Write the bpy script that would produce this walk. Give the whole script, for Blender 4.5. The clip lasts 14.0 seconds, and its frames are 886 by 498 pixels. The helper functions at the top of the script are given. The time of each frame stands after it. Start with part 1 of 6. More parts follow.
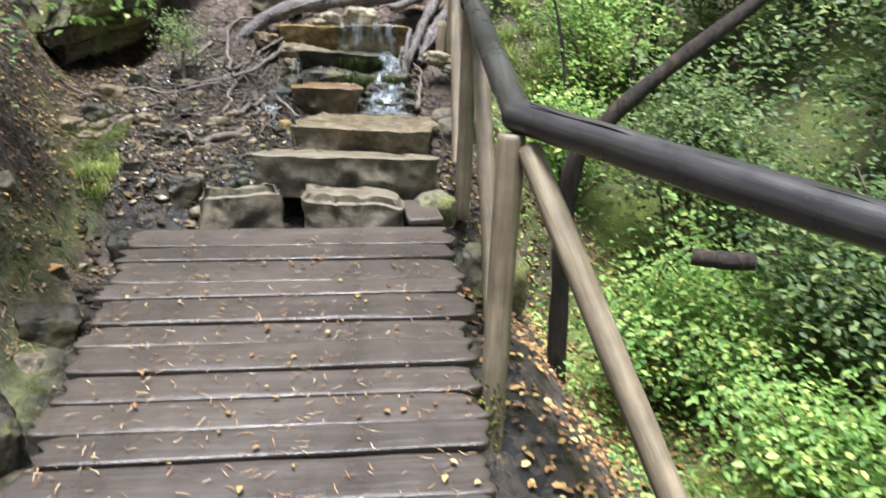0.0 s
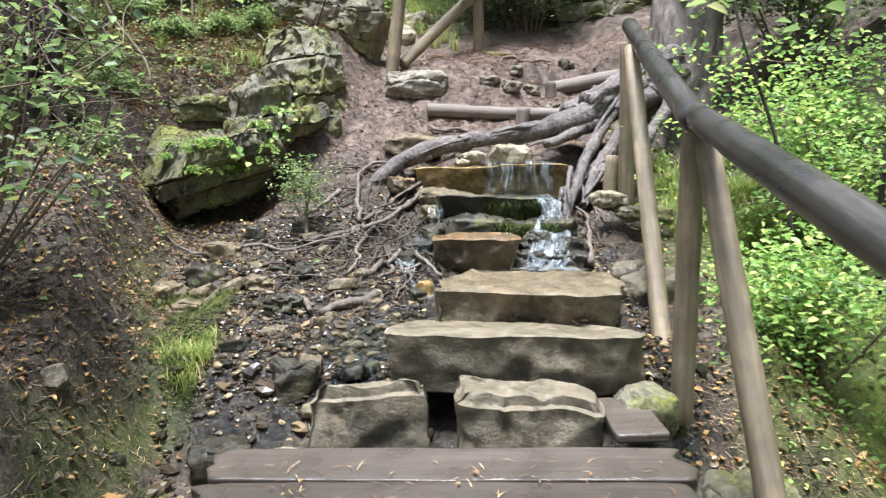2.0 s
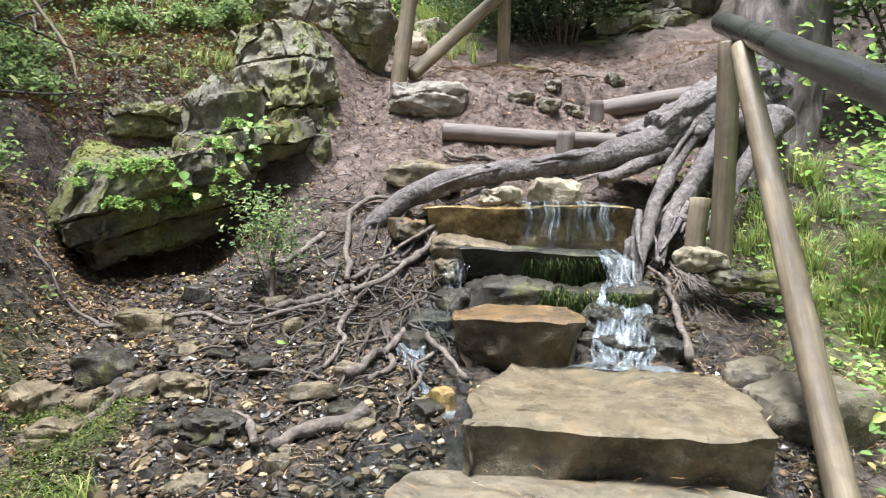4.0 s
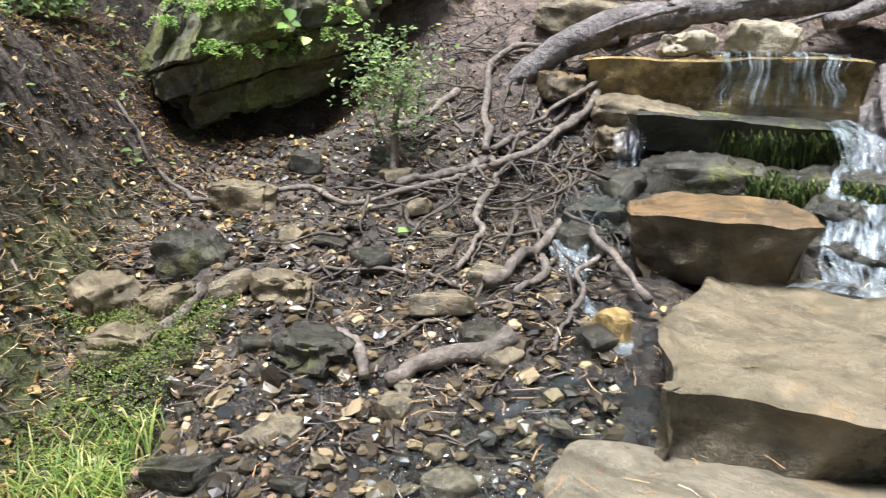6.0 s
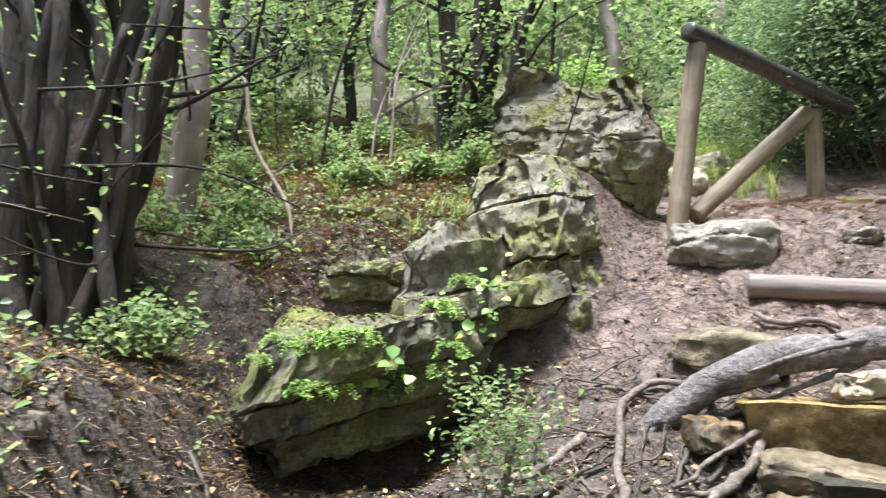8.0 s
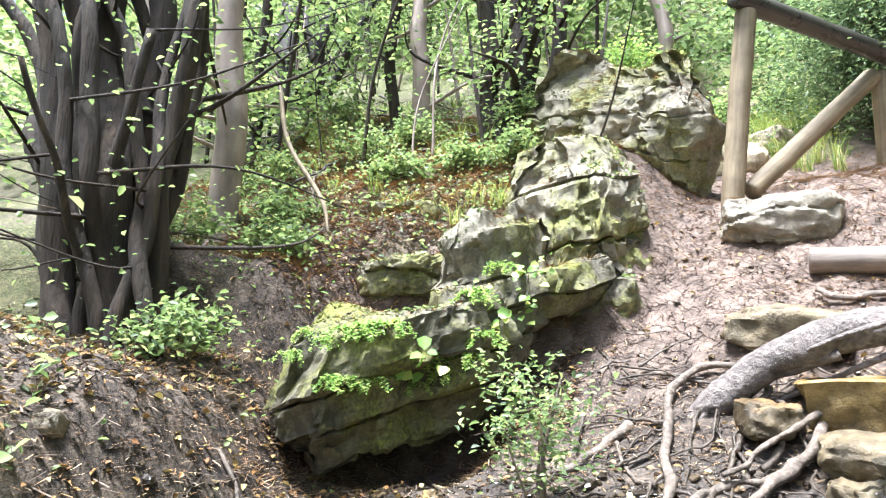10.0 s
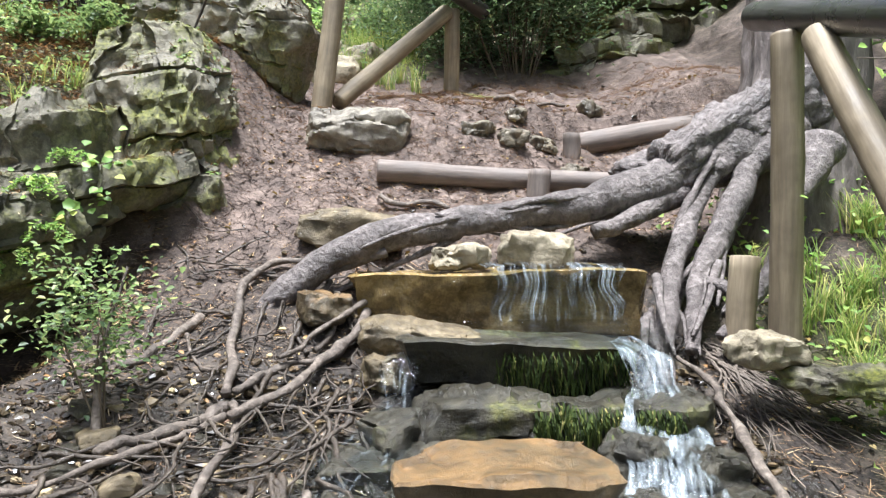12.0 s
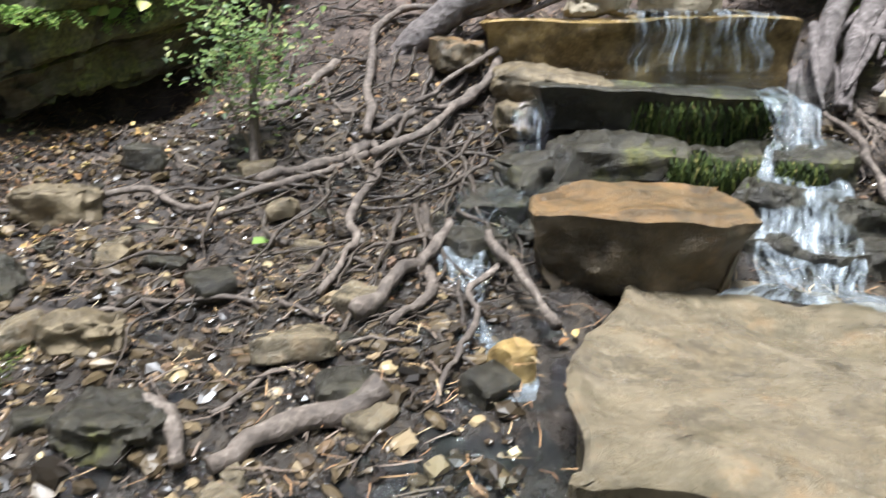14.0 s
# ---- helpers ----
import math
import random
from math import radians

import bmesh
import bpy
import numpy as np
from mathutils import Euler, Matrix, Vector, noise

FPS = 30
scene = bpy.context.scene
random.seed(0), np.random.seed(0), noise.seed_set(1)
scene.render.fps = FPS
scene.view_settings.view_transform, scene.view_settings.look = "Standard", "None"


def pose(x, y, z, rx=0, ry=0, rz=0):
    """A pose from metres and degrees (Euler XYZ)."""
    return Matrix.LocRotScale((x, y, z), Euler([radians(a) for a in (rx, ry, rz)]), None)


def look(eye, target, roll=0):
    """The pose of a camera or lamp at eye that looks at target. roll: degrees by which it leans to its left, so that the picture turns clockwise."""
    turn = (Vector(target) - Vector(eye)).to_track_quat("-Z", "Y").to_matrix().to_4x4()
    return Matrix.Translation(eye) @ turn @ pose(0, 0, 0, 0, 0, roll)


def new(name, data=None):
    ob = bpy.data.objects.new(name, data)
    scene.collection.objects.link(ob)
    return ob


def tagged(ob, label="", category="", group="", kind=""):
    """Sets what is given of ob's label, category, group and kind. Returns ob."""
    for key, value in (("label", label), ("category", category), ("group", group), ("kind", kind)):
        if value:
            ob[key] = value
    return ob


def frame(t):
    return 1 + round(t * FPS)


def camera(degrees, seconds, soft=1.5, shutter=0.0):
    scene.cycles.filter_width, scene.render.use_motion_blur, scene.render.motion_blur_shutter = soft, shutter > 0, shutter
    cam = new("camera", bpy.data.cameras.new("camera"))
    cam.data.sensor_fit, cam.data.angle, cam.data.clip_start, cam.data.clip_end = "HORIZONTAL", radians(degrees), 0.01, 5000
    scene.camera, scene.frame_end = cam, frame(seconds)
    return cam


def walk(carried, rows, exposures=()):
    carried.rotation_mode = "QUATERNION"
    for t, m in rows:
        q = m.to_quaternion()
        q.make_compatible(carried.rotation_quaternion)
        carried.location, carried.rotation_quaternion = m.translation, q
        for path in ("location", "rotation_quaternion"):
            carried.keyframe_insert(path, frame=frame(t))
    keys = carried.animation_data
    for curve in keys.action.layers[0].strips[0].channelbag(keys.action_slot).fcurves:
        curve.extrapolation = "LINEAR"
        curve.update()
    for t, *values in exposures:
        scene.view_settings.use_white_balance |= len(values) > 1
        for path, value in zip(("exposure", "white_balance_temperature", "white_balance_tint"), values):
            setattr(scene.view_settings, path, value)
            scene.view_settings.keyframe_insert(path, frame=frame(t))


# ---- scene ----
from mathutils.bvhtree import BVHTree

cam = camera(63.0, 14.0, soft=1.2, shutter=0.2)
# seconds, x, y, z, yaw to the left, pitch up, roll
ROWS = [
    (0, -0.183, -0.193, 1.111, -11.21, -17.56, 1.41),
    (0.5, -0.185, 0.153, 1.133, -5.04, -10.25, -0.16),
    (1, -0.220, 0.485, 1.118, -6.03, -7.42, -1.05),
    (1.5, -0.216, 0.814, 1.057, -5.59, -6.74, -1.15),
    (2, -0.311, 1.144, 1.017, -1.55, -6.23, -0.94),
    (2.5, -0.378, 1.506, 1.060, 0.12, -4.08, -1.33),
    (2.7, -0.375, 1.643, 1.062, 0.27, -3.13, -1.63),
    (4.8, -0.402, 3.085, 1.082, -2.07, -6.29, 2.18),
    (5, -0.424, 3.149, 1.066, -1.45, -8.40, 2.35),
    (5.5, -0.495, 3.248, 1.036, 1.41, -12.98, 2.45),
    (6, -0.505, 3.363, 1.052, 8.28, -15.33, 1.18),
    (6.5, -0.574, 3.502, 1.071, 14.47, -10.01, -0.24),
    (7, -0.560, 3.690, 1.151, 14.53, 0.58, -0.12),
    (7.5, -0.539, 3.849, 1.173, 14.87, 9.03, 1.09),
    (8, -0.561, 3.835, 1.168, 18.49, 8.56, 1.17),
    (8.2, -0.579, 3.822, 1.180, 22.41, 8.29, 1.37),
    (10.3, -0.420, 3.990, 1.122, 23.80, 8.70, -1.0),
    (10.5, -0.402, 3.985, 1.122, 17.63, 8.58, -1.7),
    (11, -0.385, 3.877, 1.152, 5.25, 4.87, -1.20),
    (11.5, -0.323, 3.891, 1.144, -2.60, 2.81, -0.28),
    (12, -0.317, 3.896, 1.119, -6.15, 0.29, -0.26),
    (12.5, -0.323, 3.902, 1.095, -7.56, -2.80, -0.25),
    (13, -0.328, 3.910, 1.085, -7.85, -6.36, -0.23),
    (13.5, -0.328, 3.909, 1.071, -6.61, -10.39, -0.14),
    (14, -0.402, 3.839, 1.045, 2.39, -17.75, 0.18),
]
EXPOSURES = [(t, e + 0.08, 5800, 10) for t, e in ((0, 1.75), (0.6, 1.9), (1.5, 1.95), (2.7, 2.05), (5, 1.85), (6.5, 2.05), (7.2, 2.35), (8.2, 2.3), (10.3, 3.0), (10.7, 2.7), (11.2, 2.35), (12, 2.1), (12.5, 2.0), (14, 1.8))]
walk(cam, [(t, pose(x, y, z, 90 + p, 0, a) @ pose(0, 0, 0, 0, 0, r)) for t, x, y, z, a, p, r in ROWS], EXPOSURES)

# ---- daylight: a bright overcast sky over a wooded gully ----
SUN_UP, SUN_TURN = 79.0, 200.0
world = bpy.data.worlds.new("sky")
scene.world = world
world.use_nodes = True
wn = world.node_tree.nodes
sky = wn.new("ShaderNodeTexSky")
sky.sky_type, sky.sun_disc = "NISHITA", False
sky.sun_elevation, sky.sun_rotation = radians(SUN_UP), radians(SUN_TURN)
sky.dust_density = 4.0
wn["Background"].inputs["Strength"].default_value = 0.058
grey = wn.new("ShaderNodeRGBToBW")  # thin cloud: most of the sky's blue is lost
veil = wn.new("ShaderNodeMix")
veil.data_type = "RGBA"
veil.inputs["Factor"].default_value = 0.35
world.node_tree.links.new(sky.outputs["Color"], grey.inputs["Color"])
world.node_tree.links.new(sky.outputs["Color"], veil.inputs["A"])
world.node_tree.links.new(grey.outputs["Val"], veil.inputs["B"])
world.node_tree.links.new(veil.outputs["Result"], wn["Background"].inputs["Color"])
lamp = bpy.data.lights.new("sun", "SUN")
lamp.energy, lamp.angle, lamp.color = 3.7, radians(18), (1.0, 0.98, 0.94)
sun = new("sun", lamp)
a, e = radians(SUN_TURN), radians(SUN_UP)
sun.matrix_world = look((8 * math.sin(a) * math.cos(e), 8 * math.cos(a) * math.cos(e), 8 * math.sin(e)), (0, 0, 0))



# ---- arithmetic ----
def ss(a, b, x):
    """Smooth step from 0 at a to 1 at b."""
    t = np.clip((np.asarray(x, float) - a) / (b - a), 0, 1)
    return t * t * (3 - 2 * t)


def lattice(i, j, k, seed):
    h = (i * 374761393 + j * 668265263 + k * 2147483647 + seed * 1274126177) & 0xFFFFFFFF
    h = ((h ^ (h >> 13)) * 1274126177) & 0xFFFFFFFF
    return ((h ^ (h >> 16)) & 0xFFFF) / 32767.5 - 1


def vnoise(p, seed=0):
    """Value noise of points (n, 3), from -1 to 1."""
    p = np.asarray(p, float)
    i = np.floor(p).astype(np.int64)
    f = p - i
    f = f * f * (3 - 2 * f)
    out = 0
    for dx in (0, 1):
        for dy in (0, 1):
            for dz in (0, 1):
                w = np.abs(1 - dx - f[:, 0]) * np.abs(1 - dy - f[:, 1]) * np.abs(1 - dz - f[:, 2])
                out = out + w * lattice(i[:, 0] + dx, i[:, 1] + dy, i[:, 2] + dz, seed)
    return out


def fbm(p, octaves=4, seed=0, ridged=False):
    p, out, a = np.asarray(p, float), 0, 1.0
    for o in range(octaves):
        n = vnoise(p * 2**o, seed + 17 * o)
        out = out + a * (1 - 2 * np.abs(n) if ridged else n)
        a *= 0.5
    return out


# ---- the ground's shape ----
STEPS_Y = (-400, -3, 3.2, 4.15, 4.45, 5.0, 5.6, 6.2, 6.6, 7.0, 7.3, 7.7, 8.1, 8.4, 9.3, 12, 20, 60, 400)
STEPS_Z = (-14, -1.1, -0.42, -0.22, 0.05, 0.24, 0.40, 0.58, 0.72, 1.0, 1.22, 1.48, 1.80, 2.0, 2.28, 3.6, 9.0, 34, 150)


def bank_foot(y):
    """x of the foot of the earth bank beside the stream."""
    return np.interp(y, (-3, 2, 3.5, 4.1, 4.5, 5.3, 6.0, 6.3, 6.9, 7.5), (-1.4, -1.4, -1.4, -1.42, -1.55, -1.76, -1.87, -2.0, -2.12, -1.2))


def ground_z(x, y, rough=True):
    x, y = np.asarray(x, float), np.asarray(y, float)
    z = np.interp(y, STEPS_Y, STEPS_Z)
    z = z + 0.05 * ss(-0.4, -1.2, x) * ss(4.2, 4.6, y) * ss(6.5, 5.5, y)
    # earth bank on the near side of the cave
    d = bank_foot(y) - x
    bank = (0.62 - 0.20 * ss(5.3, 6.2, y)) * ss(0, 0.45, d) + 0.28 * np.clip(d - 0.2, 0, 9) + 0.25 * np.clip(d - 9, 0, 300)
    z = z + bank * ss(7.8, 6.6, y)
    # shelf above the overhanging rock
    shelf = ss(0.0, 0.45, (y - 7.0) - 0.55 * (x + 1.6)) * ss(-0.75, -1.25, x)
    top = 1.5 + 0.6 * np.clip(y - 7.0, 0, 400) + 0.12 * np.clip(-1.6 - x, 0, 100)
    z = z * (1 - shelf) + np.maximum(z, top) * shelf
    # gully beside the handrail
    right = np.maximum(ss(0.75, 1.6, x) * ss(4.9, 4.0, y), ss(1.25, 2.1, x) * ss(6.4, 4.4, y))
    z = z - 0.75 * right
    z = z + 0.25 * ss(1.3, 2.0, x) * ss(6.2, 7.2, y) - 0.17 * ss(0.5, 0.9, x) * ss(8.42, 8.32, y) * ss(7.2, 7.7, y) + 0.75 * np.clip(x - 2.6, 0, 120) * ss(-8, -2, y)
    # under the overhang
    cave = np.exp(-(((x + 1.85) / 0.36) ** 2) - ((y - 6.8) / 0.42) ** 2)
    z = z * (1 - np.clip(1.3 * cave, 0, 1)) + 0.56 * np.clip(1.3 * cave, 0, 1)
    if rough:
        p = np.stack([x, y, 0 * x], -1).reshape(-1, 3)
        far = 1 + 0.08 * np.clip(np.hypot(x, y - 5) - 6, 0, 30)
        n = 0.05 * fbm(p * 1.7, 4, 3) + 0.024 * fbm(p * 8.0, 4, 9) + 0.010 * np.abs(fbm(p * 21.0, 2, 12))
        z = z + n.reshape(x.shape) * far
    return z


# ---- materials ----
def material(name, rough=0.8, spec=0.4):
    m = bpy.data.materials.new(name)
    m.use_nodes = True
    b = m.node_tree.nodes["Principled BSDF"]
    b.inputs["Roughness"].default_value = rough
    b.inputs["Specular IOR Level"].default_value = spec
    return m, m.node_tree, b


def node(tree, kind, **values):
    n = tree.nodes.new(kind)
    for k, v in values.items():
        n.inputs[k.replace("_", " ")].default_value = v
    return n


def coords(tree, scale=(1, 1, 1)):
    tc = tree.nodes.new("ShaderNodeTexCoord")
    mp = tree.nodes.new("ShaderNodeMapping")
    mp.inputs["Scale"].default_value = scale
    tree.links.new(tc.outputs["Object"], mp.inputs["Vector"])
    return mp.outputs["Vector"]


def noise_tex(tree, vec, scale, detail=4.0, rough=0.6):
    n = node(tree, "ShaderNodeTexNoise", Scale=scale, Detail=detail, Roughness=rough)
    tree.links.new(vec, n.inputs["Vector"])
    return n.outputs["Fac"]


def ramp(tree, fac, stops):
    r = tree.nodes.new("ShaderNodeValToRGB")
    while len(r.color_ramp.elements) < len(stops):
        r.color_ramp.elements.new(0.5)
    for el, (p, c) in zip(r.color_ramp.elements, stops):
        el.position = p
        el.color = (*c, 1) if not isinstance(c, (int, float)) else (c, c, c, 1)
    tree.links.new(fac, r.inputs["Fac"])
    return r.outputs["Color"]


def mix(tree, fac, a, b, how="MIX"):
    m = tree.nodes.new("ShaderNodeMix")
    m.data_type, m.blend_type = "RGBA", how
    for sock, v in ((m.inputs["Factor"], fac), (m.inputs["A"], a), (m.inputs["B"], b)):
        if isinstance(v, bpy.types.NodeSocket):
            tree.links.new(v, sock)
        elif isinstance(v, (int, float)):
            sock.default_value = v
        else:
            sock.default_value = (*v, 1)
    return m.outputs["Result"]


def bump(tree, b, height, strength=0.5, distance=0.01):
    n = node(tree, "ShaderNodeBump", Strength=strength, Distance=distance)
    tree.links.new(height, n.inputs["Height"])
    tree.links.new(n.outputs["Normal"], b.inputs["Normal"])


def stone_material(name, dark, mid, light, top_tint=None, moss=0.0, rough=(0.45, 0.85), scale=1.0, top=False):
    m, t, b = material(name)
    v = coords(t)
    big, fine = noise_tex(t, v, 4.0 * scale, 7, 0.7), noise_tex(t, v, 30 * scale, 8, 0.75)
    vor = t.nodes.new("ShaderNodeTexVoronoi")
    vor.feature = "DISTANCE_TO_EDGE"
    vor.inputs["Scale"].default_value = 7.0 * scale
    warp = t.nodes.new("ShaderNodeVectorMath")
    nz = node(t, "ShaderNodeTexNoise", Scale=6.0, Detail=5.0)
    t.links.new(v, nz.inputs["Vector"])
    t.links.new(v, warp.inputs[0])
    t.links.new(nz.outputs["Color"], warp.inputs[1])
    t.links.new(warp.outputs["Vector"], vor.inputs["Vector"])
    crack = ramp(t, vor.outputs["Distance"], [(0.0, 0.0), (0.035, 1.0)])
    layers = noise_tex(t, coords(t, (1, 1, 1.4)), 9.0 * scale, 6, 0.7)
    c = ramp(t, big, [(0.28, dark), (0.5, mid), (0.8, light)])
    c = mix(t, mix(t, 0.1, (0, 0, 0), ramp(t, crack, [(0.0, 1.0), (0.9, 0.0)])), c, dark)
    c = mix(t, ramp(t, fine, [(0.46, 0.0), (0.74, 0.6)]), c, light, "MIX")
    c = mix(t, ramp(t, layers, [(0.34, 0.5), (0.5, 0.0)]), c, dark)
    if top_tint:
        f = ramp(t, noise_tex(t, v, 7.0, 5, 0.7), [(0.38, 0.05), (0.64, 0.9)])
        if top:  # colour mixed in mostly on upward faces: rust on the block, tan on the others
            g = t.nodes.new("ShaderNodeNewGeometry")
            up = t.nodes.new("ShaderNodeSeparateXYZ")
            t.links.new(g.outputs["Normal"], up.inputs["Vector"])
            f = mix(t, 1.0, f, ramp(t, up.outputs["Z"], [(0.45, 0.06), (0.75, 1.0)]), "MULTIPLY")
        c = mix(t, f, c, top_tint)
        # blotches of olive damp, rust and pale wear
        c = mix(t, ramp(t, noise_tex(t, coords(t, (1.0, 1.3, 1.0)), 3.3, 6, 0.72), [(0.5, 0.0), (0.66, 0.65)]), c, (0.055, 0.046, 0.024))
        c = mix(t, ramp(t, noise_tex(t, coords(t, (1.2, 1.0, 1.1)), 5.1, 6, 0.75), [(0.56, 0.0), (0.7, 0.55)]), c, (0.22, 0.13, 0.055))
        c = mix(t, ramp(t, noise_tex(t, coords(t, (1.5, 0.8, 1.1)), 4.3, 7, 0.78), [(0.57, 0.0), (0.68, 0.6)]), c, light)
    if moss:
        g = t.nodes.new("ShaderNodeNewGeometry")
        up = t.nodes.new("ShaderNodeSeparateXYZ")
        t.links.new(g.outputs["Normal"], up.inputs["Vector"])
        patch = ramp(t, noise_tex(t, v, 2.6, 5, 0.7), [(0.62 - 0.2 * moss, 0.0), (0.74 - 0.2 * moss, 1.0)])
        upw = ramp(t, up.outputs["Z"], [(0.0, 0.6), (0.7, 1.0)])
        green = ramp(t, noise_tex(t, v, 60, 3), [(0.35, (0.035, 0.04, 0.007)), (0.7, (0.2, 0.2, 0.032))])
        c = mix(t, mix(t, 1.0, patch, upw, "MULTIPLY"), c, green)
    t.links.new(c, b.inputs["Base Color"])
    t.links.new(ramp(t, big, [(0.3, rough[0]), (0.7, rough[1])]), b.inputs["Roughness"])
    bump(t, b, mix(t, 0.35, mix(t, 0.5, fine, layers), mix(t, 0.1, big, crack)), 0.9, 0.035)
    return m


def wood_material(name, dark, mid, light, grain=(60, 60, 3), rough=(0.45, 0.75), vary=0.0, relief=0.006):
    m, t, b = material(name)
    g1 = noise_tex(t, coords(t, grain), 1.0, 6, 0.65)
    big = noise_tex(t, coords(t), 5.0, 5, 0.6)
    c = ramp(t, g1, [(0.18, dark), (0.5, mid), (0.88, light)])
    c = mix(t, ramp(t, big, [(0.4, 0.0), (0.7, 0.6)]), c, dark)
    if vary:
        info = t.nodes.new("ShaderNodeObjectInfo")
        c = mix(t, vary, c, ramp(t, info.outputs["Random"], [(0.0, dark), (0.6, mid), (1.0, light)]))
    t.links.new(c, b.inputs["Base Color"])
    t.links.new(ramp(t, big, [(0.35, rough[1]), (0.7, rough[0])]), b.inputs["Roughness"])
    bump(t, b, g1, 0.5 if relief < 0.01 else 0.9, relief)
    return m


def island_material(name, stops, rough=0.6, sheer=0.0, spec=0.35):
    """For scattered leaves and litter: every piece takes its own colour."""
    m, t, b = material(name, rough, spec)
    g = t.nodes.new("ShaderNodeNewGeometry")
    c = ramp(t, g.outputs["Random Per Island"], stops)
    t.links.new(c, b.inputs["Base Color"])
    if sheer:
        tl = t.nodes.new("ShaderNodeBsdfTranslucent")
        t.links.new(mix(t, 0.3, c, (0.33, 0.46, 0.12)), tl.inputs["Color"])
        ad = node(t, "ShaderNodeMixShader", Fac=sheer)
        t.links.new(b.outputs["BSDF"], ad.inputs[1])
        t.links.new(tl.outputs["BSDF"], ad.inputs[2])
        t.links.new(ad.outputs["Shader"], t.nodes["Material Output"].inputs["Surface"])
    return m


def ground_material():
    m, t, b = material("forest_soil")
    v = coords(t)
    zone = t.nodes.new("ShaderNodeAttribute")
    zone.attribute_name = "zone"
    sep = t.nodes.new("ShaderNodeSeparateColor")
    t.links.new(zone.outputs["Color"], sep.inputs["Color"])
    wet, green, path = sep.outputs["Red"], sep.outputs["Green"], sep.outputs["Blue"]
    big, mid, fine = noise_tex(t, v, 1.6, 6, 0.65), noise_tex(t, v, 9, 6, 0.7), noise_tex(t, v, 70, 4, 0.7)
    soil = ramp(t, mid, [(0.34, (0.008, 0.006, 0.005)), (0.5, (0.036, 0.027, 0.021)), (0.72, (0.13, 0.1, 0.078))])
    soil = mix(t, ramp(t, fine, [(0.5, 0.0), (0.75, 0.6)]), soil, (0.21, 0.15, 0.10))
    dirt = ramp(t, mid, [(0.3, (0.042, 0.029, 0.023)), (0.52, (0.125, 0.09, 0.072)), (0.72, (0.24, 0.18, 0.145))])
    soil = mix(t, mix(t, 1.0, path, ramp(t, big, [(0.3, 0.6), (0.6, 1.0)]), "MULTIPLY"), soil, dirt)
    bed = ramp(t, mid, [(0.38, (0.004, 0.003, 0.002)), (0.56, (0.02, 0.0145, 0.009)), (0.74, (0.11, 0.08, 0.045))])
    soil = mix(t, wet, soil, bed)
    moss = ramp(t, fine, [(0.3, (0.03, 0.042, 0.01)), (0.7, (0.15, 0.18, 0.03))])
    soil = mix(t, mix(t, 1.0, green, ramp(t, big, [(0.4, 0.25), (0.58, 1.0)]), "MULTIPLY"), soil, moss)
    t.links.new(soil, b.inputs["Base Color"])
    shine = mix(t, wet, (0.85, 0.85, 0.85), ramp(t, mid, [(0.4, 0.12), (0.6, 0.5)]))
    t.links.new(shine, b.inputs["Roughness"])
    bump(t, b, mix(t, 0.4, mid, fine), 0.9, 0.03)
    return m


def water_material(name, froth, across=34.0, along=3.5, rough=0.05):
    """Running water: a clear glossy film over what lies under it, with broken white streaks along the flow."""
    m, t, b = material(name, 0.35, 0.5)
    flow = t.nodes.new("ShaderNodeAttribute")
    flow.attribute_name = "flow"

    def streaks(ax, al, detail):
        mp = t.nodes.new("ShaderNodeMapping")
        mp.inputs["Scale"].default_value = (ax, al, 1)
        t.links.new(flow.outputs["Vector"], mp.inputs["Vector"])
        return noise_tex(t, mp.outputs["Vector"], 1.0, detail, 0.65)

    fine, wide = streaks(across, along, 6), streaks(across * 0.28, along * 0.6, 4)
    n = mix(t, 0.5, fine, wide)
    b.inputs["Base Color"].default_value = (0.46, 0.52, 0.56, 1)
    gl = t.nodes.new("ShaderNodeBsdfGlossy")
    gl.inputs["Roughness"].default_value = rough
    tr = t.nodes.new("ShaderNodeBsdfTransparent")
    tr.inputs["Color"].default_value = (0.86, 0.9, 0.9, 1)
    fr = node(t, "ShaderNodeFresnel", IOR=1.33)
    clear = t.nodes.new("ShaderNodeMixShader")
    t.links.new(fr.outputs["Fac"], clear.inputs["Fac"])
    t.links.new(tr.outputs["BSDF"], clear.inputs[1])
    t.links.new(gl.outputs["BSDF"], clear.inputs[2])
    ms = t.nodes.new("ShaderNodeMixShader")
    t.links.new(ramp(t, n, froth), ms.inputs["Fac"])
    t.links.new(clear.outputs["Shader"], ms.inputs[1])
    t.links.new(b.outputs["BSDF"], ms.inputs[2])
    t.links.new(ms.outputs["Shader"], t.nodes["Material Output"].inputs["Surface"])
    bp = node(t, "ShaderNodeBump", Strength=0.7, Distance=0.02)
    t.links.new(n, bp.inputs["Height"])
    t.links.new(bp.outputs["Normal"], b.inputs["Normal"])
    t.links.new(bp.outputs["Normal"], gl.inputs["Normal"])
    return m


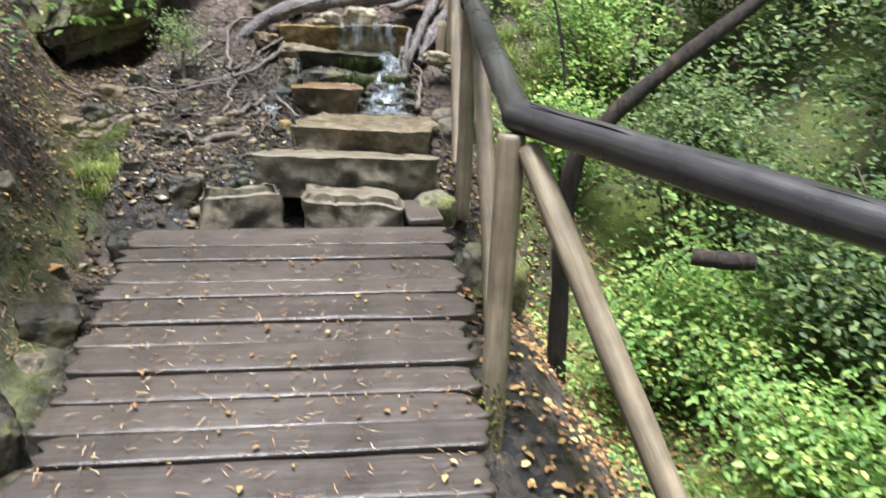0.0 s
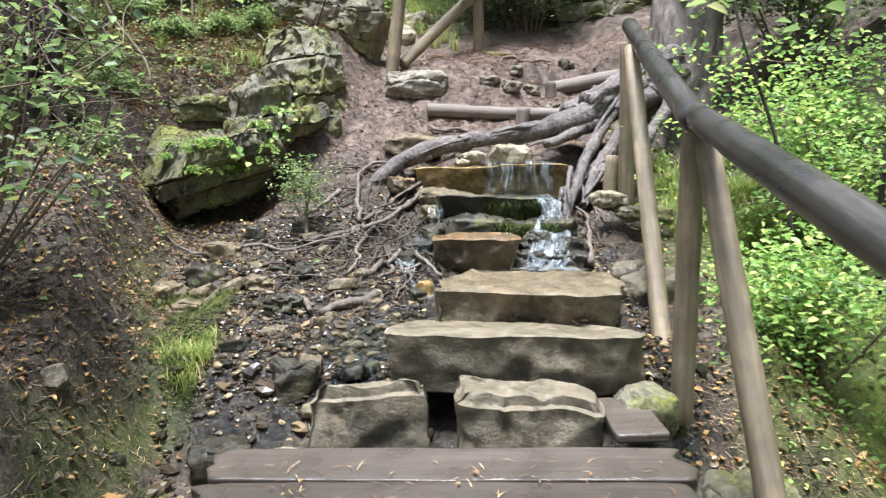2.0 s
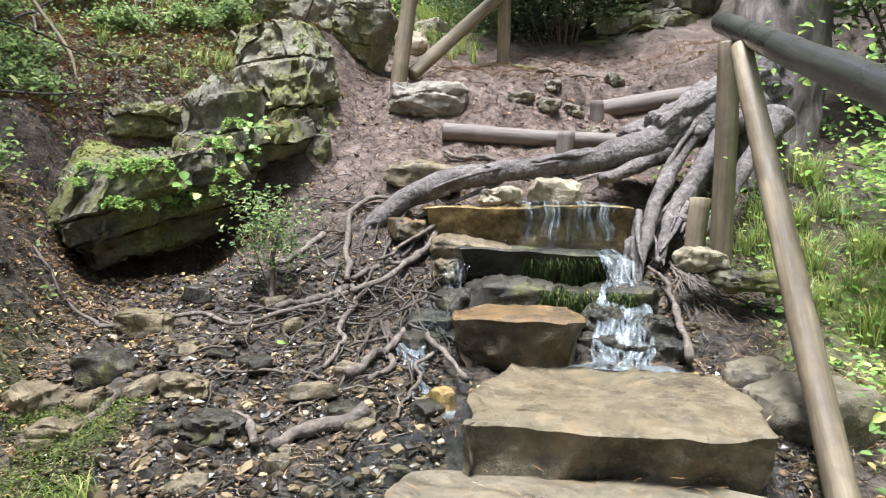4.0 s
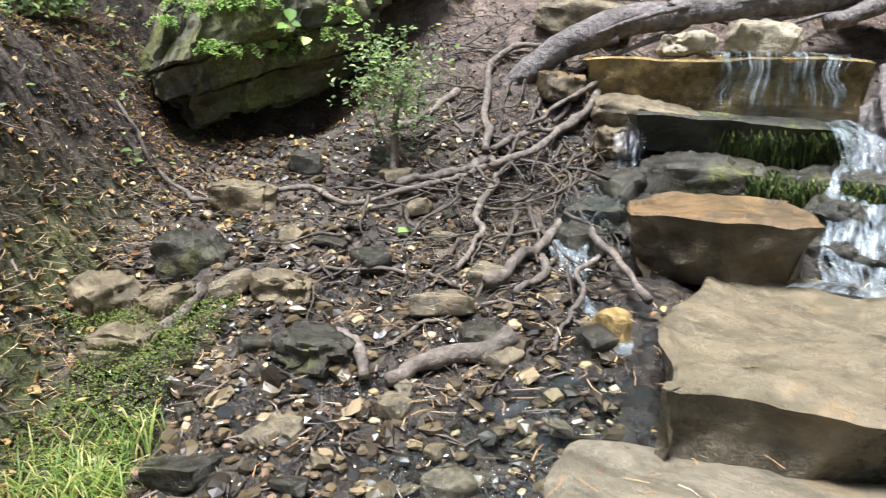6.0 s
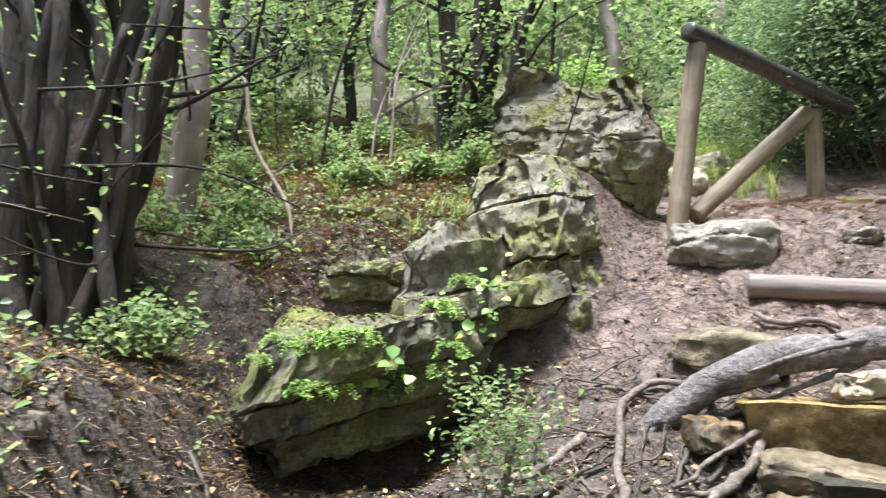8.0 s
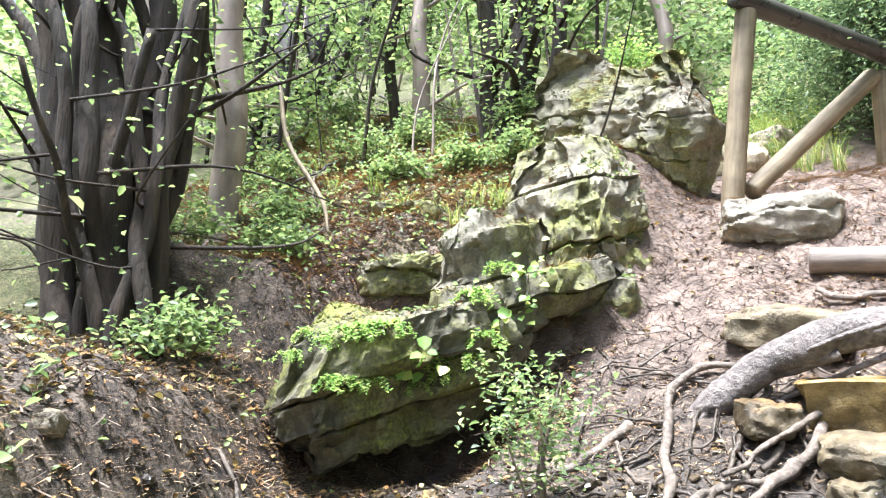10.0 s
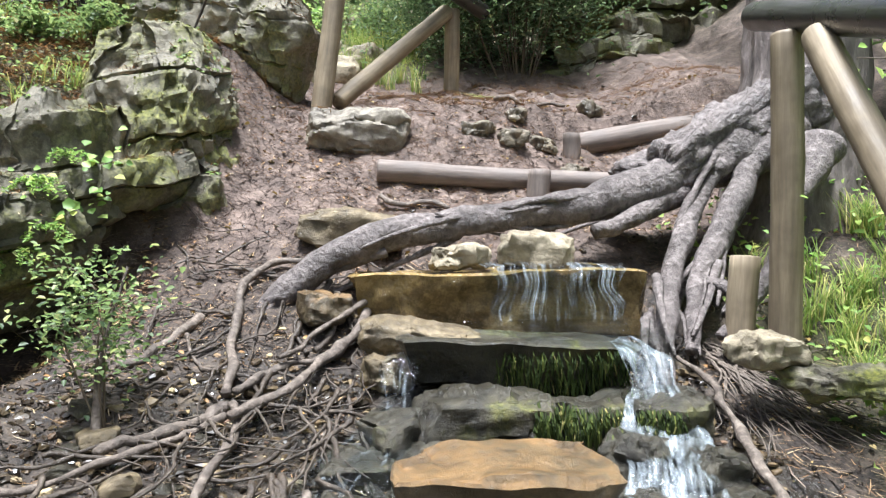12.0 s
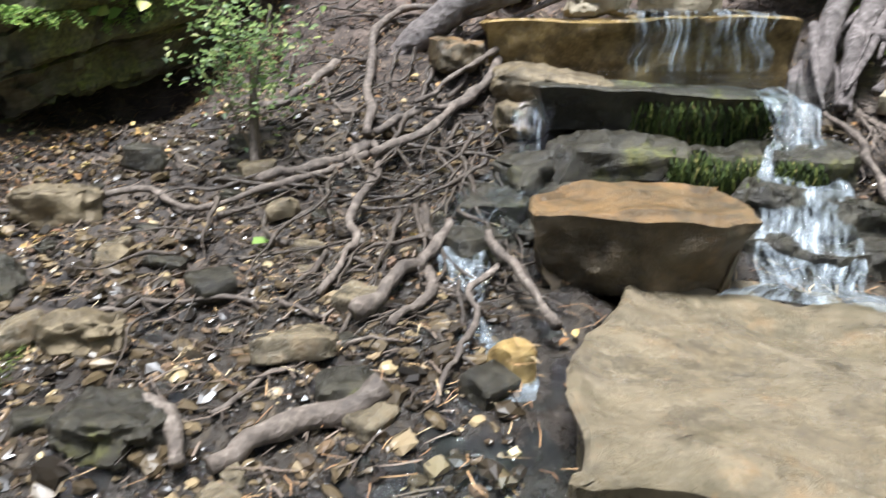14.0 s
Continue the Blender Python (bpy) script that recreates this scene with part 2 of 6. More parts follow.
SOIL = ground_material()
STONE_STEP = stone_material("grey_sandstone", (0.026, 0.021, 0.014), (0.095, 0.078, 0.052), (0.27, 0.228, 0.16), top_tint=(0.2, 0.168, 0.115), rough=(0.22, 0.6), top=True)
STONE_RUST = stone_material("rusty_sandstone", (0.016, 0.012, 0.007), (0.052, 0.038, 0.02), (0.15, 0.112, 0.06), top_tint=(0.21, 0.118, 0.042), rough=(0.2, 0.6), top=True)
STONE_WET = stone_material("wet_ochre_stone", (0.016, 0.012, 0.007), (0.15, 0.1, 0.035), (0.42, 0.29, 0.11), rough=(0.1, 0.35))
STONE_LIME = stone_material("mossy_limestone", (0.022, 0.019, 0.012), (0.125, 0.11, 0.077), (0.36, 0.325, 0.24), moss=0.85)
STONE_OLIVE = stone_material("olive_mossy_limestone", (0.012, 0.011, 0.007), (0.07, 0.062, 0.038), (0.24, 0.22, 0.15), moss=0.85, rough=(0.5, 0.9))
STONE_BANK = stone_material("yellowish_bank_stone", (0.03, 0.022, 0.012), (0.11, 0.083, 0.045), (0.28, 0.22, 0.13), rough=(0.3, 0.7))
STONE_TAN = stone_material("tan_sandstone", (0.02, 0.016, 0.01), (0.085, 0.069, 0.044), (0.3, 0.24, 0.155), rough=(0.1, 0.45), top_tint=(0.185, 0.145, 0.088), top=True)
STONE_MOSSY = stone_material("dark_wet_mossy_stone", (0.007, 0.006, 0.004), (0.024, 0.021, 0.013), (0.08, 0.068, 0.043), moss=0.25, rough=(0.2, 0.55))
STONE_WEATHERED = stone_material("weathered_path_stone", (0.05, 0.042, 0.032), (0.16, 0.138, 0.105), (0.34, 0.3, 0.23))
STONE_OCHRE = stone_material("yellow_ochre_stone", (0.09, 0.055, 0.016), (0.26, 0.17, 0.055), (0.46, 0.34, 0.14), rough=(0.25, 0.6))
STONE_PALE = stone_material("pale_limestone", (0.06, 0.05, 0.033), (0.22, 0.18, 0.115), (0.45, 0.39, 0.28))
PLANK = wood_material("weathered_plank", (0.028, 0.022, 0.018), (0.066, 0.052, 0.042), (0.125, 0.1, 0.083), grain=(2.5, 70, 70), rough=(0.2, 0.42), vary=0.3)
POLE = wood_material("weathered_pole", (0.055, 0.04, 0.024), (0.2, 0.156, 0.1), (0.4, 0.325, 0.22), grain=(28, 28, 2))
POLE_DARK = wood_material("dark_worn_rail", (0.014, 0.013, 0.013), (0.036, 0.032, 0.03), (0.09, 0.08, 0.075), grain=(28, 28, 2), rough=(0.2, 0.4))
DEADSTEEL, _t, _b = material("rusty_steel", 0.7)
_b.inputs["Base Color"].default_value = (0.03, 0.02, 0.016, 1)
LOG = wood_material("trodden_log", (0.05, 0.04, 0.033), (0.14, 0.112, 0.094), (0.24, 0.2, 0.17), grain=(40, 40, 4), rough=(0.55, 0.85))
ROOT = wood_material("bare_root", (0.018, 0.013, 0.01), (0.115, 0.09, 0.07), (0.34, 0.285, 0.23), grain=(34, 34, 34), rough=(0.55, 0.85), relief=0.015)
ROOT_WET = wood_material("wet_root", (0.01, 0.007, 0.005), (0.05, 0.037, 0.026), (0.17, 0.135, 0.1), grain=(34, 34, 34), rough=(0.25, 0.6), relief=0.015)
BARK = wood_material("rough_bark", (0.007, 0.005, 0.004), (0.028, 0.02, 0.014), (0.1, 0.072, 0.048), grain=(24, 24, 4), rough=(0.8, 0.95), relief=0.04)
LEAF = island_material("green_leaves", [(0.0, (0.034, 0.06, 0.03)), (0.5, (0.115, 0.17, 0.075)), (0.85, (0.24, 0.315, 0.125)), (1.0, (0.37, 0.37, 0.15))], 0.45, 0.5)
NEEDLES = island_material("dry_needles", [(0.0, (0.12, 0.06, 0.03)), (0.45, (0.32, 0.18, 0.08)), (0.75, (0.42, 0.28, 0.14)), (1.0, (0.56, 0.45, 0.28))], 0.6)
WATER = water_material("falling_water", [(0.43, 0.0), (0.54, 0.22), (0.64, 0.6), (0.72, 0.9)], 36.0, 6.0)


# ---- building helpers ----
def mesh_object(name, verts, faces, mat, parent=None, label="", smooth=True):
    me = bpy.data.meshes.new(name)
    me.from_pydata([tuple(map(float, v)) for v in verts] if not isinstance(verts, np.ndarray) else verts.tolist(), [], faces)
    me.polygons.foreach_set("use_smooth", [smooth] * len(me.polygons))
    me.materials.append(mat)
    ob = new(name, me)
    if parent:
        ob.parent = parent
        ob.matrix_parent_inverse = parent.matrix_basis.inverted()
    if label:
        ob["label"] = label
    return ob


def empty(name, x, y, z):
    ob = new(name)
    ob.empty_display_size = 0.1
    ob.matrix_basis = pose(x, y, z)
    return ob


GRIDS = {}


def cube_grid(n):
    """A closed cube from -1 to 1 with n by n quads a side."""
    if n not in GRIDS:
        index, verts, faces = {}, [], []

        def at(p):
            if p not in index:
                index[p] = len(verts)
                verts.append([2 * c / n - 1 for c in p])
            return index[p]

        for axis in range(3):
            for side in (0, n):
                for i in range(n):
                    for j in range(n):
                        q = []
                        for a, b in ((i, j), (i + 1, j), (i + 1, j + 1), (i, j + 1)):
                            p = [a, b]
                            p.insert(axis, side)
                            q.append(at(tuple(p)))
                        flip = (side == 0) ^ (axis == 1)
                        faces.append(q[::-1] if flip else q)
        GRIDS[n] = (np.array(verts), faces)
    return GRIDS[n]


def stone_verts(size, seed, n=12, power=8.0, cuts=7, cut=0.86, rough=0.03, strata=0.0):
    """A broken block: a rounded box, chipped by planes and worn by noise. size: the full edges."""
    rng = np.random.default_rng(seed)
    v, faces = cube_grid(n)
    v = np.sin(v * np.pi / 2)
    v = v / (np.abs(v) ** power).sum(1, keepdims=True) ** (1 / power)
    for _ in range(cuts):
        d = rng.normal(size=3)
        d /= np.linalg.norm(d)
        reach = np.abs(d).sum() * (cut + 0.12 * rng.random()) * 0.92
        over = np.clip(v @ d - reach, 0, None)
        v = v - over[:, None] * d
    half = np.array(size) / 2
    w = v * half
    out = v / np.maximum(np.linalg.norm(v, axis=1, keepdims=True), 1e-6)
    s = 1.0 / max(min(size) * 1.2, 0.02)
    flat = np.stack([v[:, 0], v[:, 1], 0 * v[:, 0]], -1)
    w[:, :2] *= (1 + 0.05 * fbm(flat * 1.6 + seed, 3, seed + 2))[:, None]
    d = fbm(w * s + seed * 3.7, 5, seed) * rough * 0.7 - np.abs(fbm(w * s * 3.1 + seed, 4, seed + 5)) * rough * 0.5
    d = d + rough * 0.22 * fbm(w * 14 + seed, 3, seed + 11, True)
    edge = np.sort(np.abs(v), axis=1)[:, 1]
    d = d - ss(0.8, 1.0, edge) * rough * 0.9 * np.abs(fbm(w * s * 2.3 + 9, 3, seed + 8))
    w = w + out * d[:, None]
    if strata:
        warp = 0.75 * strata * fbm(w * 2.6 + seed, 4, seed + 3)
        lay = (w[:, 2] + warp) / strata
        k, fr = np.floor(lay), lay - np.floor(lay)
        set_in = 0.05 * lattice(k.astype(np.int64), 0 * k.astype(np.int64), 0 * k.astype(np.int64), seed) + 0.07 * vnoise(np.stack([w[:, 0] * 3, w[:, 1] * 3, k * 7.3], -1), seed)
        crack = np.exp(-((np.minimum(fr, 1 - fr) * strata / 0.012) ** 2))
        shrink = 1 + set_in - 0.09 * crack * (vnoise(np.stack([w[:, 0] * 2, w[:, 1] * 2, k], -1), seed + 4) > -0.3)
        w[:, :2] *= shrink[:, None]
    return w, faces


def stone(name, place, size, mat, seed, turn=(0, 0, 0), n=12, parent=None, label="", **shape):
    v, f = stone_verts(size, seed, n, **shape)
    ob = mesh_object(name, v, f, mat, None, label)
    ob.data.set_sharp_from_angle(angle=radians(38))
    ob.matrix_basis = pose(*place, *turn)
    if parent:
        ob.parent = parent
        ob.matrix_parent_inverse = parent.matrix_basis.inverted()
    return ob


def scallop(p, seed, size, rng):
    """Shallow broken scoops with sharp ridges between them, 0 at the ridges to -1."""
    lo, hi = p.min(0), p.max(0)
    n = int(np.clip(np.prod(np.maximum(hi - lo, size) / size), 6, 140))
    c = lo + (hi - lo) * rng.random((n, 3))
    d = np.full(len(p), 9.0)
    for k in range(n):
        d = np.minimum(d, ((p - c[k]) ** 2).sum(1) * (0.6 + 0.8 * rng.random()))
    return -np.clip(1 - d / (0.75 * size) ** 2, 0, 1)


def slab_verts(outline, layers, seed, grade=(0, 0), at=(0, 0), spacing=0.018, chip=0.02, wear=0.0035, edge=0.012, cap=0.02, block=0.0, facet=0.16, warp=0.0, flake=0.55):
    """A slab of bedded stone: the outline (corners, counter-clockwise) filled with beds (z0, z1, inset below, inset above), broken at the sides."""
    rng = np.random.default_rng(seed)
    o = np.array(outline, float)
    pts = []
    for a, b in zip(o, np.roll(o, -1, 0)):
        n = max(2, int(np.ceil(np.linalg.norm(b - a) / spacing)))
        pts += [a + (b - a) * k / n for k in range(n)]
    pts = np.array(pts)
    for _ in range(2):
        pts = 0.5 * pts + 0.25 * (np.roll(pts, 1, 0) + np.roll(pts, -1, 0))
    arc = np.concatenate([[0], np.cumsum(np.linalg.norm(np.diff(pts, axis=0), axis=1))])
    tang = np.roll(pts, -1, 0) - np.roll(pts, 1, 0)
    nor = np.stack([tang[:, 1], -tang[:, 0]], -1)
    nor /= np.linalg.norm(nor, axis=1, keepdims=True)
    m, mid = len(pts), pts.mean(0)
    rings = []
    for k, (z0, z1, under, over) in enumerate(layers):
        n = max(3, int((z1 - z0) / spacing))
        fr = np.concatenate([[0.0], np.linspace(0.5 * edge / (z1 - z0), 1 - 0.5 * edge / (z1 - z0), n), [1.0]])
        cell = np.floor(arc / max(0.17, 4 * block) + 0.37 * k + 0.15 * vnoise(np.stack([arc * 5, 0 * arc, 0 * arc + k], -1), seed)).astype(np.int64)
        jut = block * lattice(cell, 0 * cell + k, 0 * cell, seed)
        for i, f in enumerate(fr):
            z = z0 + (z1 - z0) * f + 0.3 * edge * vnoise(np.stack([arc * 9, 0 * arc, 0 * arc + k + (i > len(fr) / 2)], -1), seed + 1)
            end = edge * (0.7 + 0.8 * vnoise(np.stack([arc * 7, 0 * arc + i, 0 * arc + k], -1), seed + 4) ** 2) if i in (0, len(fr) - 1) else 0.0 * arc
            inward = under + (over - under) * f + end - jut - 0.5 * block * vnoise(np.stack([arc * 2.5, 0 * arc, 0 * arc + 3 * k], -1), seed + 2)
            rings.append((pts - nor * inward[:, None], z))
    side = np.vstack([np.column_stack([xy, z]) for xy, z in rings])
    shift = chip * scallop(side, seed, facet, rng) + 0.45 * chip * scallop(side, seed + 1, facet * 0.45, rng) + wear * (fbm(side * 11, 5, seed) + 0.7 * fbm(side * 17 + 5, 4, seed + 9, True) - 0.5)
    side[:, :2] += np.tile(nor, (len(rings), 1)) * shift[:, None]
    caps = []
    for ring, sign in ((side[-m:], 1.0), (side[:m], -1.0)):
        for q in (0.985, 0.96, 0.92, 0.86, 0.79, 0.7, 0.6, 0.48, 0.35, 0.2, 0.07):
            p = np.column_stack([mid + (ring[:, :2] - mid) * q, ring[:, 2]])
            p[:, 2] = ring[:, 2] * ss(0.6, 1.0, q) + ring[:, 2].mean() * (1 - ss(0.6, 1.0, q))
            h = 1.6 * fbm(np.column_stack([p[:, :2] * 3.2, 0 * p[:, 0]]), 4, seed + 6)
            h = flake * (np.floor(h * 1.6) + ss(0.75, 1.0, h * 1.6 - np.floor(h * 1.6))) / 1.6 + (1 - flake) * h
            p[:, 2] += sign * (cap * h * ss(1.0, 0.9, q) + wear * (0.8 * fbm(p * 13, 5, seed + 7) + 0.3 * fbm(p * 21, 3, seed + 8, True)))
            caps.append(p)
    nside, ncap = len(rings), len(caps) // 2
    v = np.vstack([side] + caps)
    if warp:
        bent = np.stack([fbm(v * 2.3 + q, 4, seed + q) for q in (3, 8, 13)], -1)
        v = v + warp * bent * np.array([1.0, 1.0, 0.55]) + 0.22 * warp * fbm(v * 9, 3, seed + 21, True)[:, None] * np.array([0.6, 0.6, 0.5])
    v[:, 2] += grade[0] * (v[:, 0] - at[0]) + grade[1] * (v[:, 1] - at[1])
    order = list(range(nside)) + list(range(nside, nside + ncap))
    faces = []
    j = np.arange(m)
    jn = (j + 1) % m

    def band(a, b):
        faces.extend(np.stack([a * m + j, a * m + jn, b * m + jn, b * m + j], -1).tolist())

    for a, b in zip(order[:-1], order[1:]):
        band(a, b)
    low = [0] + list(range(nside + ncap, nside + 2 * ncap))
    for a, b in zip(low[:-1], low[1:]):
        band(b, a)
    faces.append([(nside + ncap - 1) * m + int(k) for k in j])
    faces.append([(nside + 2 * ncap - 1) * m + int(k) for k in j[::-1]])
    return v, faces


def slab(name, outline, layers, mat, seed, label="", **how):
    v, f = slab_verts(outline, layers, seed, **how)
    c = np.array([*np.array(outline).mean(0), layers[0][0]])
    ob = mesh_object(name, v - c, f, mat, None, label)
    ob.data.set_sharp_from_angle(angle=radians(32))
    ob.matrix_basis = pose(*c)
    return ob


def curve_through(points, steps=8):
    """A smooth line through points with radii: rows of x, y, z, r."""
    p = np.array(points, float)
    p = np.vstack([2 * p[0] - p[1], p, 2 * p[-1] - p[-2]])
    out = []
    for i in range(1, len(p) - 2):
        for k in range(steps):
            t = k / steps
            a, b, c, d = p[i - 1], p[i], p[i + 1], p[i + 2]
            out.append(0.5 * (2 * b + (c - a) * t + (2 * a - 5 * b + 4 * c - d) * t * t + (3 * b - a - 3 * c + d) * t**3))
    out.append(p[-2])
    return np.array(out)


def tube(line, sides=10, wobble=0.0, seed=0, cap=True):
    """Verts and faces of a tube along rows of x, y, z, r."""
    line = np.asarray(line, float)
    c, r = line[:, :3], np.maximum(line[:, 3], 0.0005)
    tang = np.gradient(c, axis=0)
    tang /= np.maximum(np.linalg.norm(tang, axis=1, keepdims=True), 1e-9)
    ref = np.array([0.0, 0.0, 1.0]) if abs(tang[0][2]) < 0.8 else np.array([1.0, 0.0, 0.0])
    u = np.cross(tang[0], ref)
    u /= np.linalg.norm(u)
    verts = []
    ang = np.arange(sides) * 2 * np.pi / sides
    for i in range(len(c)):
        u = u - tang[i] * (u @ tang[i])
        u /= max(np.linalg.norm(u), 1e-9)
        w = np.cross(tang[i], u)
        verts.append(c[i] + r[i] * (np.cos(ang)[:, None] * u + np.sin(ang)[:, None] * w))
    verts = np.array(verts)
    if wobble:
        flat = verts.reshape(-1, 3)
        k = 1.0 / max(r.max() * 2.5, 0.01)
        off = fbm(flat * k + seed * 5.1, 3, seed).reshape(len(c), sides)
        verts = c[:, None, :] + (verts - c[:, None, :]) * (1 + wobble * off[:, :, None])
    faces = []
    for i in range(len(c) - 1):
        for j in range(sides):
            k = (j + 1) % sides
            faces.append((i * sides + j, i * sides + k, (i + 1) * sides + k, (i + 1) * sides + j))
    verts = verts.reshape(-1, 3)
    if cap:
        faces.append(tuple(range(sides))[::-1])
        faces.append(tuple(range((len(c) - 1) * sides, len(c) * sides)))
    return verts, faces


def join(pieces):
    verts, faces, n = [], [], 0
    for v, f in pieces:
        verts.append(np.asarray(v))
        faces.extend(tuple(i + n for i in q) for q in f)
        n += len(v)
    return np.vstack(verts), faces


def pole(name, a, b, r, mat, parent=None, label="", seed=0, taper=1.0, wobble=0.05):
    """A round timber from a to b, with worn, slightly domed ends."""
    a, b = np.array(a, float), np.array(b, float)
    n = max(8, int(np.linalg.norm(b - a) / 0.06))
    t = np.concatenate([[0, 0.004], np.linspace(0.012, 0.988, n), [0.996, 1]])
    rad = r * (1 + (taper - 1) * t)
    rad[0] *= 0.8
    rad[1] *= 0.94
    rad[-1] *= 0.8
    rad[-2] *= 0.94
    bend = np.stack([vnoise(np.stack([t * 2 + seed, t * 0, t * 0 + k], -1), seed) for k in range(3)], -1) * r * 0.12
    v, f = tube(np.column_stack([a + (b - a) * t[:, None] + bend, rad]), 16, wobble, seed)
    d = (b - a) / np.linalg.norm(b - a)
    q = Vector(d).to_track_quat("Z", "Y").to_matrix().to_4x4()
    m = Matrix.Translation(a.tolist()) @ q
    inv = np.array(m.inverted())
    v = v @ inv[:3, :3].T + inv[:3, 3]
    ob = mesh_object(name, v, f, mat, None, label)
    ob.matrix_basis = m
    if parent:
        ob.parent = parent
        ob.matrix_parent_inverse = parent.matrix_basis.inverted()
    return ob


# ---- ground ----
def spaced(lo, hi, fine, far):
    inner = np.arange(lo, hi + fine / 2, fine)
    out, step, p = [], fine, hi
    while p < far:
        step *= 1.18
        p += step
        out.append(p)
    left, step, p = [], fine, lo
    while p > -far:
        step *= 1.18
        p -= step
        left.append(p)
    return np.concatenate([left[::-1], inner, out])


def build_ground():
    xs, ys = spaced(-3.2, 2.0, 0.02, 320), spaced(2.4, 9.2, 0.02, 320)
    X, Y = np.meshgrid(xs, ys)
    Z = ground_z(X, Y)
    verts = np.stack([X, Y, Z], -1).reshape(-1, 3)
    w = len(xs)
    i, j = np.meshgrid(np.arange(len(ys) - 1), np.arange(w - 1), indexing="ij")
    q = (i * w + j).ravel()
    faces = np.stack([q, q + 1, q + w + 1, q + w], -1).tolist()
    ob = mesh_object("ground", verts, faces, SOIL)
    x, y = verts[:, 0], verts[:, 1]
    p = np.stack([x, y, 0 * x], -1)
    edge = 0.12 * fbm(p * 2.2, 3, 21)
    wet = ss(0.05, -0.12, bank_foot(y) - x + edge) * ss(1.0, 0.8, x + edge) * ss(6.75, 6.3, y + edge - 0.25 * ss(-0.5, 0.2, x))
    wet = np.maximum(wet * ss(-1.3, -0.75, x + 2 * edge + 1.0 * ss(5.8, 4.6, y)), wet * 0.45)
    green = np.maximum(ss(1.0, 1.6, x + edge) * ss(7.0, 6.2, y + edge), 0.5 * ss(7.2, 8.2, y + 2 * edge) * ss(-1.3, -1.9, x))
    green = np.maximum(green, 0.6 * np.exp(-(((x - bank_foot(y) + 0.08 + edge) / 0.12) ** 2)) * ss(5.9, 5.3, y))
    green = np.maximum(green, ss(10.0, 12, y))
    green = np.maximum(green, 0.4 * ss(-2.6, -3.4, x + 2 * edge))
    path = ss(-1.35, -0.95, x + edge) * ss(3.6, 2.2, x + edge) * ss(6.8, 7.5, y + edge) * ss(16, 11, y)
    path = np.maximum(path, 0.6 * ss(6.6, 7.2, y) * ss(11, 9, y) * ss(-4.5, -3, x) * ss(-0.8, -1.3, x))
    col = ob.data.color_attributes.new("zone", "FLOAT_COLOR", "POINT")
    col.data.foreach_set("color", np.stack([wet, green, path, 0 * x + 1], -1).ravel())
    return tagged(ob, "dark forest soil with needle litter, wet along the stream", "ground", kind="structure")


build_ground()


# ---- footbridge ----
def build_bridge():
    bridge = empty("footbridge", -0.25, 1.5, -0.35)
    tagged(bridge, "weathered plank footbridge with pine needles, on the stream bank", "footbridge")
    seams = [3.70, 3.48, 3.32, 3.105, 2.96, 2.75, 2.585, 2.40, 2.23, 2.065, 1.91]
    while seams[-1] > -1.2:
        seams.append(seams[-1] - 0.183 - 0.012 * math.sin(7 * len(seams)))
    slope = math.degrees(math.atan(0.15))
    for k in range(len(seams) - 1):
        y1, y0 = seams[k], seams[k + 1]
        ym = (y0 + y1) / 2
        right = 0.61 - 0.13 * (3.6 - ym) + 0.012 * math.sin(5.1 * k)
        left = -1.085 - 0.01 * (3.6 - ym) + 0.02 * math.sin(3.7 * k)
        gap = 0.014 if k % 2 else 0.004
        v, f = stone_verts((right - left, y1 - y0 - gap, 0.05), 200 + k, 10, power=14, cuts=0, rough=0.004)
        ob = mesh_object("plank", v, f, PLANK)
        lift = 0.006 * math.sin(2.3 * k) - (0.004 if k % 2 else 0)
        ob.matrix_basis = pose((left + right) / 2, ym + (0.005 if k % 2 else 0.0), 0.15 * (ym - 3.6) - 0.028 + lift, slope + (0.4 if k % 2 else -0.3), 0.25 * math.sin(4 * k), -4.0)
        ob.parent = bridge
        ob.matrix_parent_inverse = bridge.matrix_basis.inverted()
    for x in (-0.85, 0.2):
        pole("beam", (x, -1.6, -0.95), (x + 0.06, 3.6, -0.14), 0.09, POLE_DARK, bridge, seed=int(10 + x * 10))


build_bridge()


# ---- stone steps ----
def step(outline, layers, mat, seed, label, **how):
    ob = slab("stone_step", outline, layers, mat, seed, **how)
    return tagged(ob, label, "stone step", "steps up the stream")


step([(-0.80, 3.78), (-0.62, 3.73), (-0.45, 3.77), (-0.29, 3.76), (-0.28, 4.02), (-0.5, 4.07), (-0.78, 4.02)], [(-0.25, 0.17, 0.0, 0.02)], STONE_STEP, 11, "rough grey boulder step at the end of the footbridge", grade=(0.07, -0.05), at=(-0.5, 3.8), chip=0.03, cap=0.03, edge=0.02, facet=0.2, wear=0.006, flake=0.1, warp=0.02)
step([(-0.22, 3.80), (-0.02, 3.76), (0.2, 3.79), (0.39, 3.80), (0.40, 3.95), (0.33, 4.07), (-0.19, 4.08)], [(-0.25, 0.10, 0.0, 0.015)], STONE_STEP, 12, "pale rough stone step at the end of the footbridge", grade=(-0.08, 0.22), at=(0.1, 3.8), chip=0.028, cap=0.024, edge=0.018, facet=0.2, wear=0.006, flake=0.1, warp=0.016)
